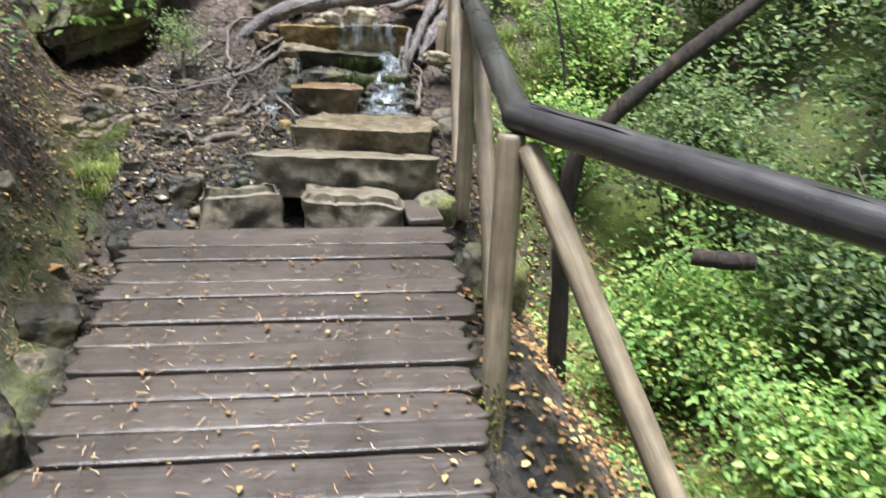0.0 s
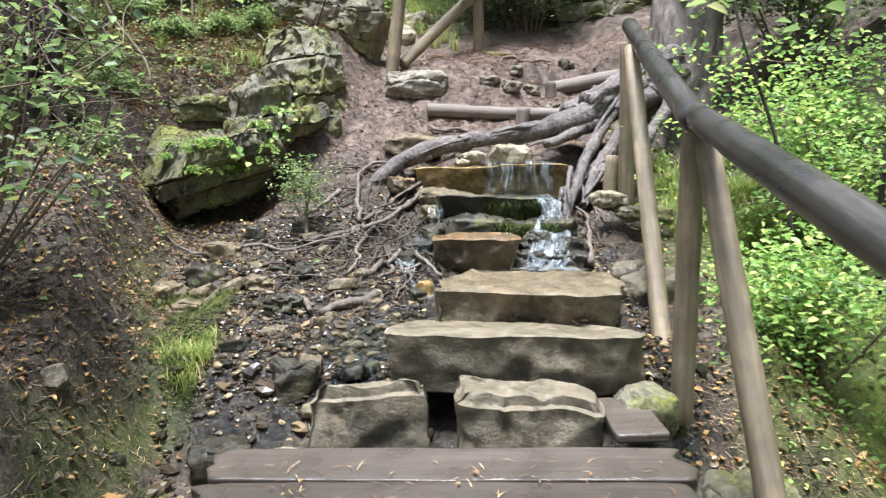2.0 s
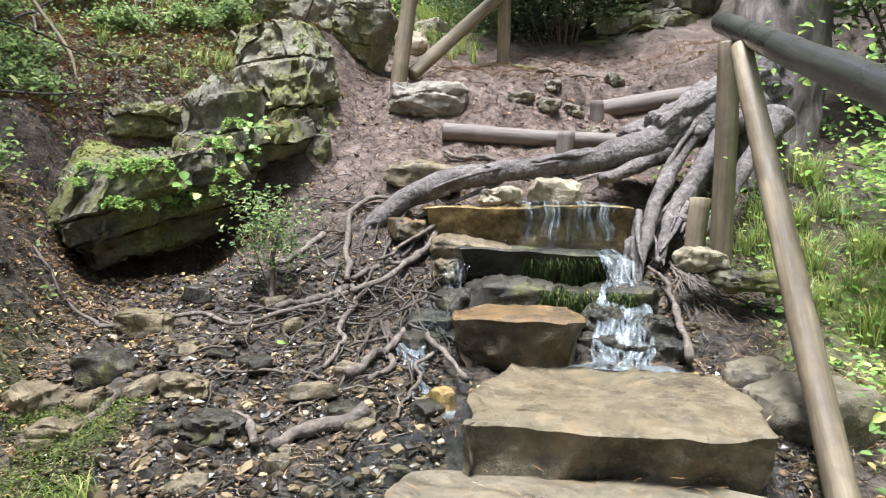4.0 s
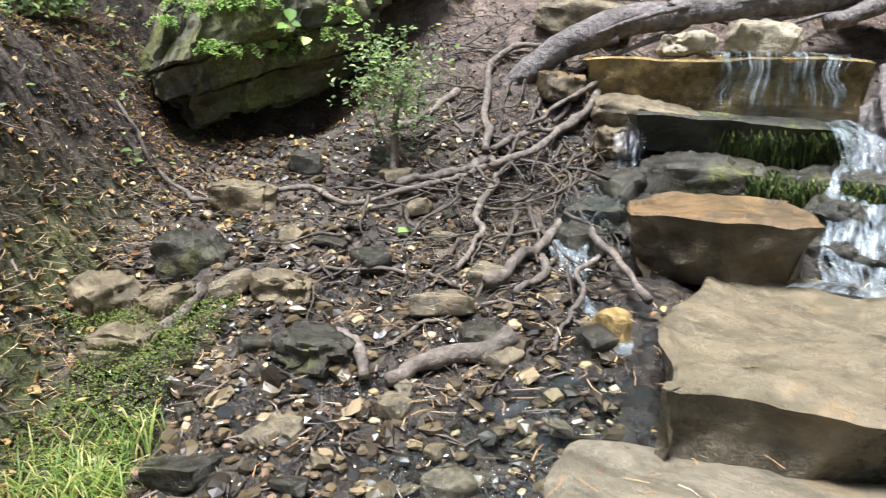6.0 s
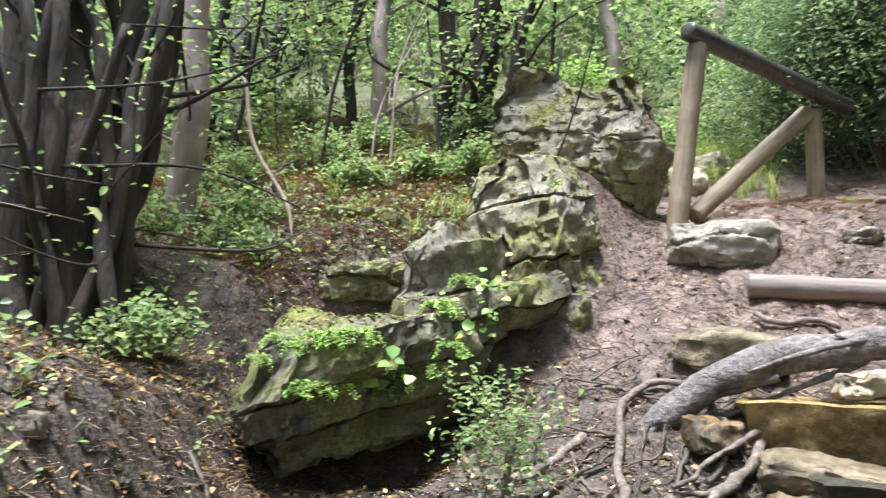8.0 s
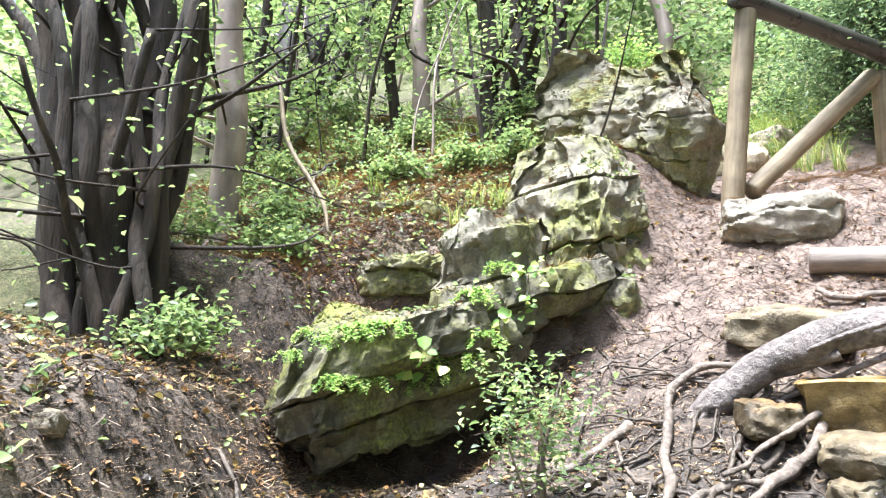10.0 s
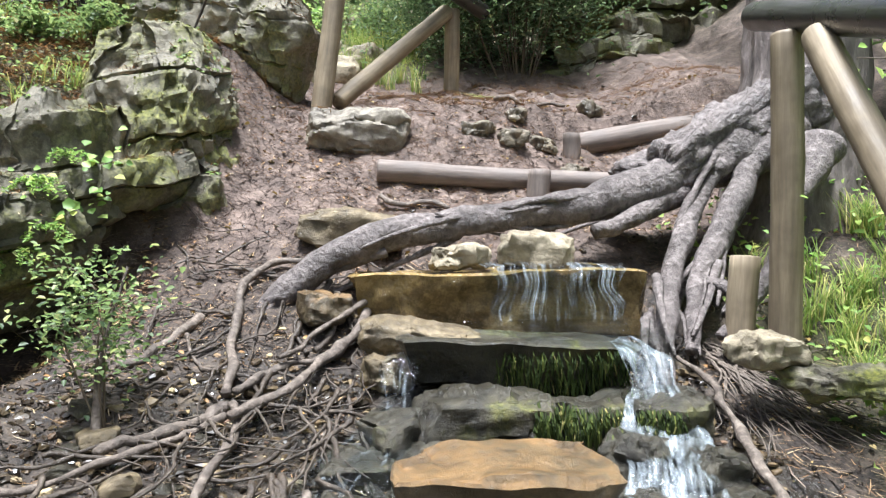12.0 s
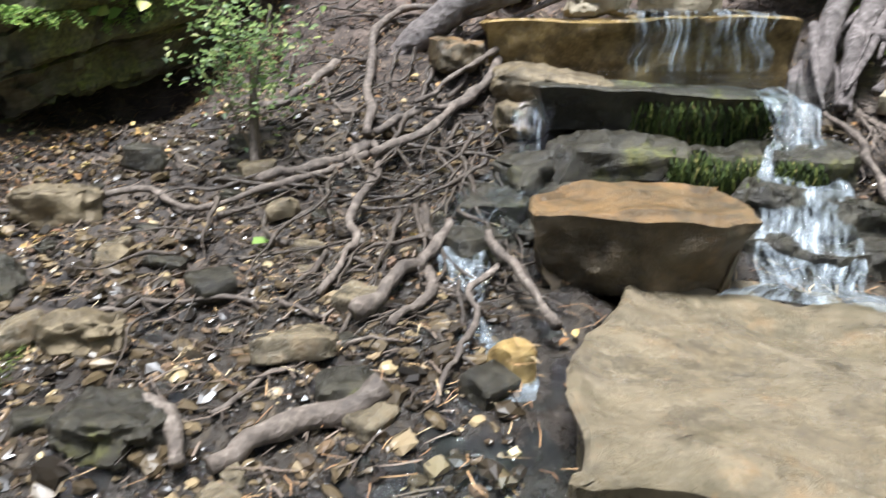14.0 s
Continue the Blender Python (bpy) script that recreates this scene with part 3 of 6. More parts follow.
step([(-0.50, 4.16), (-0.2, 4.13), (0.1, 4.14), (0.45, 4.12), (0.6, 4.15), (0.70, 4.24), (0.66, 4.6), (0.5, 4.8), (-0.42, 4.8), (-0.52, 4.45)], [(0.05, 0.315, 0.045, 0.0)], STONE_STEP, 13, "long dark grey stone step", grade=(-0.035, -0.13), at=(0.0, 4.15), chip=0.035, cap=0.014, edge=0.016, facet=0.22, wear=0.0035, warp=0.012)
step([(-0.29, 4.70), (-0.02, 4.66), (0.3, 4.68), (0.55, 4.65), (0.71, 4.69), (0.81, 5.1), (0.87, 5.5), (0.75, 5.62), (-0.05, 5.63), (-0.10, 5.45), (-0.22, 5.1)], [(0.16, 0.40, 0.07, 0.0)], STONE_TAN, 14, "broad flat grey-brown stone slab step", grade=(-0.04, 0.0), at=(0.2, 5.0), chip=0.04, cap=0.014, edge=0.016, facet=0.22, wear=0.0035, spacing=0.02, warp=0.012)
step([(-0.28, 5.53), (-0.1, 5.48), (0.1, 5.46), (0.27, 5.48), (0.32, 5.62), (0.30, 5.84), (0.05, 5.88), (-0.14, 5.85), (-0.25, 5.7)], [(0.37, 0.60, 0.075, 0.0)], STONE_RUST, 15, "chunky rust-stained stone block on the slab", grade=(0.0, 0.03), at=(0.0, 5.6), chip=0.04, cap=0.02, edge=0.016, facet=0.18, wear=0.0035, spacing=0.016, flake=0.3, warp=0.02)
step([(-0.2, 6.17), (0.0, 6.14), (0.3, 6.16), (0.55, 6.14), (0.62, 6.25), (0.6, 6.62), (-0.15, 6.62), (-0.22, 6.4)], [(0.69, 0.84, 0.06, 0.0)], STONE_MOSSY, 16, "thin dark slab with wet moss, under a small waterfall", grade=(-0.05, 0.0), at=(-0.1, 6.2), chip=0.035, cap=0.012, edge=0.014, facet=0.15, spacing=0.018, warp=0.015)
step([(-0.37, 6.68), (-0.1, 6.64), (0.2, 6.66), (0.5, 6.63), (0.8, 6.65), (0.84, 6.8), (0.8, 7.05), (-0.3, 7.05), (-0.4, 6.85)], [(0.78, 1.045, 0.05, 0.0)], STONE_WET, 17, "wet ochre stone ledge with water running over it", chip=0.045, cap=0.015, edge=0.018, facet=0.2, spacing=0.02, warp=0.025)


# ---- handrail ----
def build_rail():
    rail = empty("handrail", 0.7, 2.5, -0.6)
    tagged(rail, "round timber handrail with leaning posts and braces, beside the steps", "handrail")
    A, M, T, N = (0.555, 2.27, 0.80), (0.79, 4.07, 1.215), (1.265, 6.69, 2.075), (1.62, 0.25, 0.567)
    pole("rail", A, M, 0.056, POLE_DARK, rail, "dark smooth worn rail", 1)
    pole("rail", (0.78, 4.02, 1.20), T, 0.06, POLE_DARK, rail, "dark smooth worn rail", 9)
    pole("rail", (0.54, 2.30, 0.80), N, 0.06, POLE_DARK, rail, "dark smooth worn rail with a long crack", 2)
    pole("post", (0.495, 2.22, -0.95), (0.53, 2.24, 0.745), 0.05, POLE, rail, seed=3)
    pole("brace", (1.0, 1.25, -0.62), (0.585, 2.2, 0.70), 0.046, POLE, rail, seed=4)
    pole("post", (0.80, 4.16, -0.1), (0.80, 4.10, 1.15), 0.05, POLE, rail, seed=5)
    pole("brace", (0.72, 2.95, -0.45), (0.825, 4.03, 1.10), 0.048, POLE, rail, seed=6)
    pole("post", (1.14, 6.28, 0.72), (1.14, 6.24, 1.88), 0.055, POLE, rail, seed=7)
    pole("brace", (0.845, 4.46, -0.12), (1.09, 6.02, 1.80), 0.05, POLE, rail, seed=8)
    v, f = tube(np.array([(0.61, 2.105, 0.575, 0.007), (0.61, 2.098, 0.575, 0.011), (0.61, 2.092, 0.575, 0.011), (0.61, 2.089, 0.575, 0.006)]), 10)
    mesh_object("bolt", v, f, DEADSTEEL, rail, "rusty bolt head")
    t = np.linspace(0.05, 0.8, 60)
    c = np.array([0.54, 2.30, 0.80]) + t[:, None] * (np.array(N) - np.array([0.54, 2.30, 0.80])) + np.array([-0.018, -0.016, 0.0545])
    c[:, 2] += 0.004 * np.sin(t * 40) + 0.004 * np.sin(t * 17)
    mesh_object("crack", *tube(np.column_stack([c, 0.0022 + 0.001 * np.sin(t * 9)]), 6), DEADSTEEL, rail, "dark drying crack along the rail")
    rng = np.random.default_rng(9)
    a = rng.uniform(0, 2 * np.pi, 420)
    p = np.stack([0.50 + 0.052 * np.cos(a), 2.225 + 0.052 * np.sin(a), rng.uniform(-0.75, -0.18, 420)], -1)
    leaf_mesh("moss", p, rng.uniform(0.012, 0.026, 420), MOSS, rng, rail, "yellow-green moss at the foot of the post")




def build_upper_fence():
    fence = empty("fence", -0.58, 8.4, 2.0)
    tagged(fence, "weathered round timber fence end on the upper path", "fence")
    pole("post", (-0.59, 8.4, 1.9), (-0.44, 8.4, 3.14), 0.062, POLE, fence, seed=11)
    pole("post", (0.33, 9.3, 2.2), (0.35, 9.3, 2.95), 0.058, POLE, fence, seed=12)
    pole("rail", (-0.5, 8.32, 3.2), (0.62, 9.45, 2.98), 0.062, POLE_DARK, fence, seed=13)
    pole("brace", (-0.48, 8.46, 2.06), (0.30, 9.25, 2.92), 0.058, POLE, fence, seed=14)


build_upper_fence()

for a, b, r, s in (((-0.26, 7.75, 1.55), (1.1, 7.7, 1.49), 0.062, 21), ((0.96, 8.33, 1.79), (2.2, 8.27, 1.99), 0.078, 22)):
    tagged(pole("step_log", a, b, r, LOG, seed=s), "worn round log laid across the path as a step", "log", "log steps")


# ---- overhanging rock ----
def crag(place, size, seed, turn, label, n=60, strata=0.15, mat=None, **shape):
    ob = stone("rock", place, size, mat or STONE_LIME, seed, turn, n=n, strata=strata, **shape)
    return tagged(ob, label, "rock", "rocks of the outcrop")


def bed(outline, layers, seed, label, mat=None, **how):
    ob = slab("rock", outline, layers, mat or STONE_LIME, seed, **how)
    return tagged(ob, label, "rock", "rocks of the outcrop")


DIP = dict(grade=(0.15, 0.20), at=(-2.0, 6.3))
bed([(-2.40, 6.5), (-2.16, 6.24), (-1.92, 6.20), (-1.66, 6.42), (-1.45, 6.76), (-1.34, 7.02), (-1.5, 7.6), (-2.3, 7.7), (-2.65, 7.2)], [(0.70, 0.86, 0.26, 0.12), (0.86, 0.99, 0.07, 0.03), (0.99, 1.20, 0.0, 0.05)], 31, "mossy limestone mass overhanging a dark hollow", STONE_OLIVE, chip=0.06, block=0.02, cap=0.05, edge=0.03, facet=0.26, wear=0.02, flake=0.3, warp=0.075, **DIP)
bed([(-1.72, 6.70), (-1.5, 6.74), (-1.33, 6.88), (-1.14, 7.10), (-1.03, 7.3), (-1.2, 7.55), (-1.9, 7.6), (-1.95, 7.0)], [(1.02, 1.12, 0.13, 0.04), (1.12, 1.245, 0.0, 0.03)], 32, "layered limestone ledge with a pointed end", STONE_OLIVE, chip=0.045, block=0.02, cap=0.03, edge=0.02, facet=0.22, wear=0.012, warp=0.05, **DIP)
bed([(-1.92, 6.82), (-1.72, 6.68), (-1.52, 6.76), (-1.30, 6.98), (-1.29, 7.25), (-1.6, 7.4), (-1.95, 7.2)], [(1.24, 1.49, 0.07, 0.09)], 36, "grey limestone block lying on the ledge", chip=0.06, block=0.015, cap=0.05, edge=0.03, facet=0.2, wear=0.02, flake=0.3, warp=0.06, **DIP)
bed([(-1.72, 7.42), (-1.35, 7.3), (-1.08, 7.44), (-0.97, 7.72), (-1.03, 8.1), (-1.3, 8.3), (-1.8, 8.2), (-1.85, 7.7)], [(1.42, 1.68, 0.0, 0.05), (1.68, 2.0, 0.03, 0.07), (2.0, 2.26, 0.06, 0.2)], 33, "pale layered limestone outcrop beside the path", grade=(0.08, 0.16), at=(-1.3, 7.6), chip=0.045, block=0.02, cap=0.05, edge=0.025, facet=0.42, wear=0.022, flake=0.3, warp=0.08)
bed([(-1.26, 7.34), (-1.02, 7.38), (-0.90, 7.6), (-0.97, 7.85), (-1.25, 7.8)], [(1.2, 1.50, 0.0, 0.03), (1.50, 1.68, 0.04, 0.12)], 37, "broken limestone ledge at the path's edge", grade=(0.0, 0.2), at=(-1.1, 7.5), chip=0.06, block=0.02, cap=0.04, edge=0.03, facet=0.18, wear=0.02, warp=0.05)
bed([(-1.9, 8.75), (-1.5, 8.5), (-1.1, 8.42), (-0.80, 8.47), (-0.60, 8.75), (-0.8, 9.3), (-1.7, 9.5)], [(2.10, 2.36, 0.2, 0.03), (2.36, 2.62, 0.02, 0.03), (2.62, 3.02, 0.03, 0.27)], 34, "big mossy limestone boulder beside the fence", grade=(-0.2, 0.12), at=(-1.0, 8.6), chip=0.05, block=0.02, cap=0.08, edge=0.03, facet=0.5, wear=0.024, flake=0.2, warp=0.11)
crag((-2.18, 7.35, 1.55), (0.5, 0.4, 0.2), 38, (0, -6, 30), "flat grey limestone slab half buried in needles", cut=0.8, rough=0.05)
crag((-2.4, 7.75, 1.86), (0.5, 0.42, 0.34), 46, (0, 0, 10), "rounded mossy boulder half buried in the shelf", mat=STONE_OLIVE, n=36, cut=0.7, rough=0.06)
crag((-2.05, 7.5, 0.75), (1.6, 0.5, 0.6), 40, (0, -10, 20), "dark rock wall at the back of the hollow", cut=0.85, rough=0.06)
crag((-0.37, 8.08, 1.79), (0.56, 0.40, 0.30), 35, (0, 4, 12), "weathered limestone stone half buried in the path", n=34, mat=STONE_WEATHERED, cut=0.7, rough=0.05, power=5)
bed([(1.2, 10.0), (2.0, 9.75), (2.9, 9.95), (3.1, 10.8), (1.3, 10.8)], [(2.55, 2.72, 0.0, 0.0), (2.72, 2.8, 0.1, 0.1), (2.8, 3.0, 0.12, 0.12), (3.0, 3.08, 0.25, 0.25), (3.08, 3.25, 0.3, 0.3)], 41, "mossy layered rock above the path", chip=0.08, block=0.09, cap=0.05, edge=0.05, facet=0.35, warp=0.12, wear=0.02, spacing=0.045)
bed([(2.0, 10.6), (3.0, 10.25), (4.0, 10.6), (4.0, 11.6), (2.0, 11.6)], [(3.1, 3.35, 0.0, 0.0), (3.35, 3.5, 0.12, 0.12), (3.5, 3.8, 0.06, 0.06), (3.8, 3.95, 0.2, 0.2), (3.95, 4.3, 0.25, 0.25)], 42, "mossy layered rock above the path", chip=0.1, block=0.1, cap=0.06, edge=0.06, facet=0.4, warp=0.12, wear=0.02, spacing=0.05)
crag((0.47, 9.28, 2.22), (0.46, 0.3, 0.12), 43, (0, 2, 5), "flat mossy stone at the foot of the fence post", n=24, cut=0.8, rough=0.04)


CRAGS = [o for o in bpy.data.objects if o.name.split(".")[0] == "rock"]


# ---- loose stones with a place of their own ----
def loose(place, size, mat, seed, turn, label, **shape):
    shape.setdefault("cut", 0.74)
    ob = stone("stone", place, size, mat, seed, turn, n=18, power=6, cuts=11, rough=0.035, **shape)
    return tagged(ob, label, "stone")


def on_ground(x, y, up=0.0):
    return (x, y, float(ground_z(x, y)) + up)


loose((0.06, 6.80, 1.10), (0.24, 0.16, 0.10), STONE_PALE, 51, (0, 0, 5), "pale grey stone lying on the wet ledge")
loose((0.37, 6.82, 1.12), (0.30, 0.18, 0.14), STONE_PALE, 52, (0, 3, -5), "pale rough stone lying on the wet ledge")
loose((-0.38, 7.22, 1.22), (0.50, 0.26, 0.20), STONE_BANK, 53, (0, 6, 0), "tan wedge of stone behind the root")
loose((-0.12, 6.52, 0.80), (0.44, 0.2, 0.12), STONE_BANK, 54, (0, 6, -3), "flat tan stone beside the wet ledge")
loose((-0.46, 6.72, 0.92), (0.18, 0.16, 0.12), STONE_RUST, 55, (0, 0, 20), "rusty stone among the roots")
loose((0.98, 6.12, 0.80), (0.24, 0.18, 0.11), STONE_PALE, 56, (0, 4, 10), "pale stone at the foot of the post")
loose((1.2, 6.05, 0.70), (0.34, 0.24, 0.10), STONE_LIME, 57, (0, 4, 10), "flat grey-green stone at the foot of the post")
loose((1.04, 5.2, 0.30), (0.42, 0.34, 0.24), STONE_STEP, 58, (0, -6, 20), "broken pale stone beside the slab step")
loose((0.95, 5.45, 0.36), (0.24, 0.2, 0.16), STONE_STEP, 59, (0, 0, 60), "small broken stone beside the slab step")
loose((1.0, 4.78, 0.02), (0.26, 0.2, 0.2), STONE_STEP, 60, (0, 0, 30), "dark stone beside the slab step")
loose((0.86, 3.62, -0.32), (0.36, 0.34, 0.42), STONE_LIME, 61, (0, 0, 10), "mossy boulder beside the end of the footbridge")
loose((0.60, 4.06, 0.0), (0.2, 0.2, 0.2), STONE_LIME, 62, (0, 0, 10), "mossy stone beside the long step")
loose(on_ground(-1.62, 5.84, 0.03), (0.24, 0.13, 0.12), STONE_BANK, 63, (0, 0, 12), "pale angular stone on the stream's edge")
loose(on_ground(-1.72, 5.14, 0.03), (0.12, 0.16, 0.12), STONE_BANK, 64, (0, 10, -30), "yellowish stone at the foot of the bank")
loose(on_ground(-1.56, 5.13, 0.01), (0.15, 0.11, 0.08), STONE_BANK, 65, (0, 0, -8), "grey stone at the foot of the bank")
loose(on_ground(-1.57, 4.97, 0.01), (0.2, 0.12, 0.08), STONE_BANK, 66, (0, 0, 6), "flat tan stone at the foot of the bank")
loose(on_ground(-1.60, 5.42, 0.02), (0.22, 0.16, 0.14), STONE_MOSSY, 67, (0, 0, 6), "mossy grey stone at the foot of the bank")
tagged(stone("stone", on_ground(-0.31, 5.25, 0.03), (0.09, 0.085, 0.11), STONE_OCHRE, 68, (0, 0, 30), n=14, power=6, cuts=12, cut=0.72, rough=0.008), "yellow stone in the stream", "stone")
loose(on_ground(-1.24, 5.27, 0.01), (0.15, 0.12, 0.08), STONE_BANK, 69, (0, 0, 12), "rounded grey stone in the stream bed")
loose(on_ground(-1.06, 4.98, 0.01), (0.22, 0.14, 0.10), STONE_MOSSY, 70, (0, 0, -12), "rounded grey stone in the stream bed")
loose(on_ground(-1.2, 4.15, 0.03), (0.24, 0.2, 0.17), STONE_MOSSY, 71, (0, 0, 10), "wet grey stone below the little fall")
loose(on_ground(-0.92, 4.02, 0.06), (0.26, 0.2, 0.13), STONE_PALE, 72, (0, 0, -20), "pale flat stone below the little fall")
loose(on_ground(-0.92, 4.46, -0.02), (0.22, 0.2, 0.24), STONE_MOSSY, 73, (0, 0, 15), "mossy stone in the little fall")
loose(on_ground(-1.42, 3.3, 0.02), (0.32, 0.26, 0.26), STONE_MOSSY, 74, (0, 0, 15), "round dark boulder beside the footbridge")
loose(on_ground(-1.44, 2.4, 0.06), (0.34, 0.30, 0.32), STONE_MOSSY, 75, (0, 0, 40), "round dark boulder beside the footbridge")
loose((0.03, 6.05, 0.63), (0.42, 0.26, 0.14), STONE_MOSSY, 76, (0, 0, 0), "wet stone under the thin slab")
loose((0.36, 6.10, 0.58), (0.36, 0.26, 0.2), STONE_MOSSY, 77, (0, 0, 20), "wet mossy stone under the thin slab")
loose((-0.24, 6.42, 0.70), (0.16, 0.16, 0.12), STONE_BANK, 78, (0, 0, 30), "pale stone beside the little cascade")
for k, (x, y, z, d) in enumerate([(0.60, 6.02, 0.62, 0.2), (0.47, 5.92, 0.53, 0.17), (0.64, 5.86, 0.50, 0.18), (0.40, 5.78, 0.43, 0.14), (0.56, 5.70, 0.41, 0.17), (0.70, 5.72, 0.42, 0.15), (-0.24, 6.05, 0.58, 0.16), (-0.34, 5.92, 0.50, 0.17), (-0.40, 5.76, 0.44, 0.15), (-0.27, 5.82, 0.46, 0.12), (0.12, 6.04, 0.54, 0.2), (-0.1, 5.98, 0.5, 0.18)]):
    loose((x, y, z), (1.3 * d, d, 0.8 * d), STONE_MOSSY, 1300 + k, (10, 0, 50 * k), "dark wet stone in the running water")
for k, (x, y) in enumerate([(0.55, 8.05), (0.75, 8.15), (0.62, 8.3), (0.9, 8.0), (0.35, 8.12), (1.15, 8.5)]):
    loose(on_ground(x, y, 0.02), (0.16, 0.12, 0.09), STONE_STEP, 80 + k, (0, 0, 40 * k), "small stone trodden into the path")

# ---- broken stones strewn through the stream bed and the bank ----
br = np.random.default_rng(404)
for k in range(64):
    x, y = br.uniform(-1.62, -0.35), br.uniform(4.35, 6.3)
    if x < bank_foot(y) + 0.05 or (x > -0.6 and y < 4.9):
        continue
    d = 0.04 + 0.10 * br.random() ** 2
    mat = (STONE_BANK, STONE_MOSSY, STONE_TAN, STONE_MOSSY, STONE_TAN, STONE_MOSSY)[k % 6]
    tint = ("yellowish", "dark mossy", "tan", "dark mossy", "tan", "dark mossy")[k % 6]
    ob = stone("stone", on_ground(x, y, 0.12 * d), (d * br.uniform(1, 1.6), d, d * br.uniform(0.45, 0.8)), mat, 1000 + k, (br.uniform(-14, 14), br.uniform(-14, 14), br.uniform(0, 180)), n=9, power=6, cuts=10, cut=0.7, rough=0.12 * d)
    tagged(ob, "broken %s stone in the wet stream bed" % tint, "stone", "stones of the stream bed")
for k in range(12):
    y = br.uniform(3.0, 5.6)
    x = bank_foot(y) - br.uniform(0.02, 0.75)
    d = 0.06 + 0.10 * br.random()
    ob = stone("stone", on_ground(x, y, -0.3 * d), (d * 1.3, d, d * 0.8), STONE_MOSSY if k % 2 else STONE_STEP, 1200 + k, (0, 20, br.uniform(0, 180)), n=10, power=5, cuts=10, cut=0.7, rough=0.1 * d)
    tagged(ob, "dark stone stuck in the earth bank", "stone", "stones of the bank")

# ---- roots ----
def lying(points, r0, r1, lift=0.012, sway=0.022, seed=0):
    """A root over the ground through x, y places."""
    p = np.array(points, float)
    t = np.linspace(0, 1, len(p))
    rows = np.column_stack([p, ground_z(p[:, 0], p[:, 1], False) + lift, r0 + (r1 - r0) * t])
    line = curve_through(rows, 7)
    n = fbm(line[:, :3] * 7 + seed, 2, seed)
    line[:, 0] += sway * n
    line[:, 1] += sway * fbm(line[:, :3] * 9 + 4 + seed, 2, seed + 1)
    line[:, 2] = np.maximum(ground_z(line[:, 0], line[:, 1]) + 0.3 * line[:, 3] + lift * 0.5, line[:, 2]) + 0.4 * sway * np.abs(n)
    line[:, 3] *= 1 + 0.18 * vnoise(line[:, :3] * 14, seed)
    return line


def root(points, r0, r1, seed, label="bare grey tree root over the stream bank", mat=None, **how):
    ob = mesh_object("root", *tube(lying(points, 0.66 * r0, 0.6 * r1, seed=seed, **how), 9, 0.42, seed), mat or ROOT)
    return tagged(ob, label, "root", "bare roots")


root([(-0.5, 7.02), (-0.66, 7.05), (-0.78, 6.97), (-0.81, 6.77), (-0.79, 6.55), (-0.76, 6.29)], 0.022, 0.034, 1, lift=0.05)
root([(-0.75, 6.29), (-0.83, 6.2), (-0.93, 6.12), (-1.06, 6.02)], 0.034, 0.026, 2)
root([(-0.74, 6.26), (-0.70, 6.1), (-0.72, 6.0), (-0.75, 5.85), (-0.72, 5.63), (-0.77, 5.45)], 0.026, 0.015, 3, lift=0.03)
root([(-0.72, 6.14), (-0.64, 6.23), (-0.54, 6.33), (-0.44, 6.52), (-0.36, 6.65), (-0.30, 6.84)], 0.022, 0.034, 4, lift=0.06)
root([(-0.75, 6.3), (-0.61, 6.46), (-0.49, 6.5), (-0.36, 6.62)], 0.02, 0.02, 5, lift=0.05)
root([(-0.47, 6.93), (-0.52, 6.79), (-0.44, 6.68), (-0.50, 6.58)], 0.02, 0.016, 6, lift=0.05)
root([(-0.24, 6.80), (-0.38, 6.71), (-0.50, 6.55), (-0.62, 6.42)], 0.02, 0.014, 7, lift=0.10)
root([(-1.2, 6.58), (-1.08, 6.62), (-1.0, 6.72), (-0.96, 6.80)], 0.03, 0.03, 8)
root([(-0.98, 6.70), (-0.92, 6.55), (-0.82, 6.43)], 0.013, 0.01, 9)
root([(-0.48, 5.75), (-0.52, 5.56), (-0.59, 5.46), (-0.66, 5.32)], 0.022, 0.034, 10, lift=0.06)
root([(-0.52, 5.58), (-0.50, 5.44), (-0.58, 5.30)], 0.022, 0.02, 11, lift=0.02)
root([(-0.36, 5.68), (-0.32, 5.58), (-0.26, 5.46), (-0.22, 5.30)], 0.018, 0.02, 12, lift=0.08)
root([(-0.33, 5.58), (-0.40, 5.48), (-0.38, 5.38), (-0.42, 5.24), (-0.46, 5.1)], 0.016, 0.010, 13, lift=0.05)
root([(-1.3, 5.30), (-0.98, 5.42), (-0.79, 5.38), (-0.66, 5.42)], 0.010, 0.008, 14)
root([(0.83, 6.45), (0.86, 6.3), (0.83, 6.09), (0.77, 5.81), (0.72, 5.5)], 0.016, 0.030, 15, lift=0.06, label="long bare root beside the waterfall")
root([(-2.1, 5.88), (-1.9, 5.87), (-1.7, 5.80), (-1.41, 5.94), (-1.2, 5.82), (-1.03, 5.98), (-0.87, 6.11), (-0.76, 6.23)], 0.012, 0.02, 16, label="dark root running along the stream bank")
root([(-0.88, 5.03), (-0.79, 5.18), (-0.69, 5.23), (-0.56, 5.25)], 0.009, 0.007, 17, label="thin reddish root in the stream bed")
tagged(mesh_object("driftwood", *tube(lying([(-0.88, 4.93), (-0.72, 5.05), (-0.55, 5.12)], 0.02, 0.028, 0.025, seed=18), 10, 0.25, 18), ROOT), "grey piece of dead wood lying in the stream bed", "dead wood")
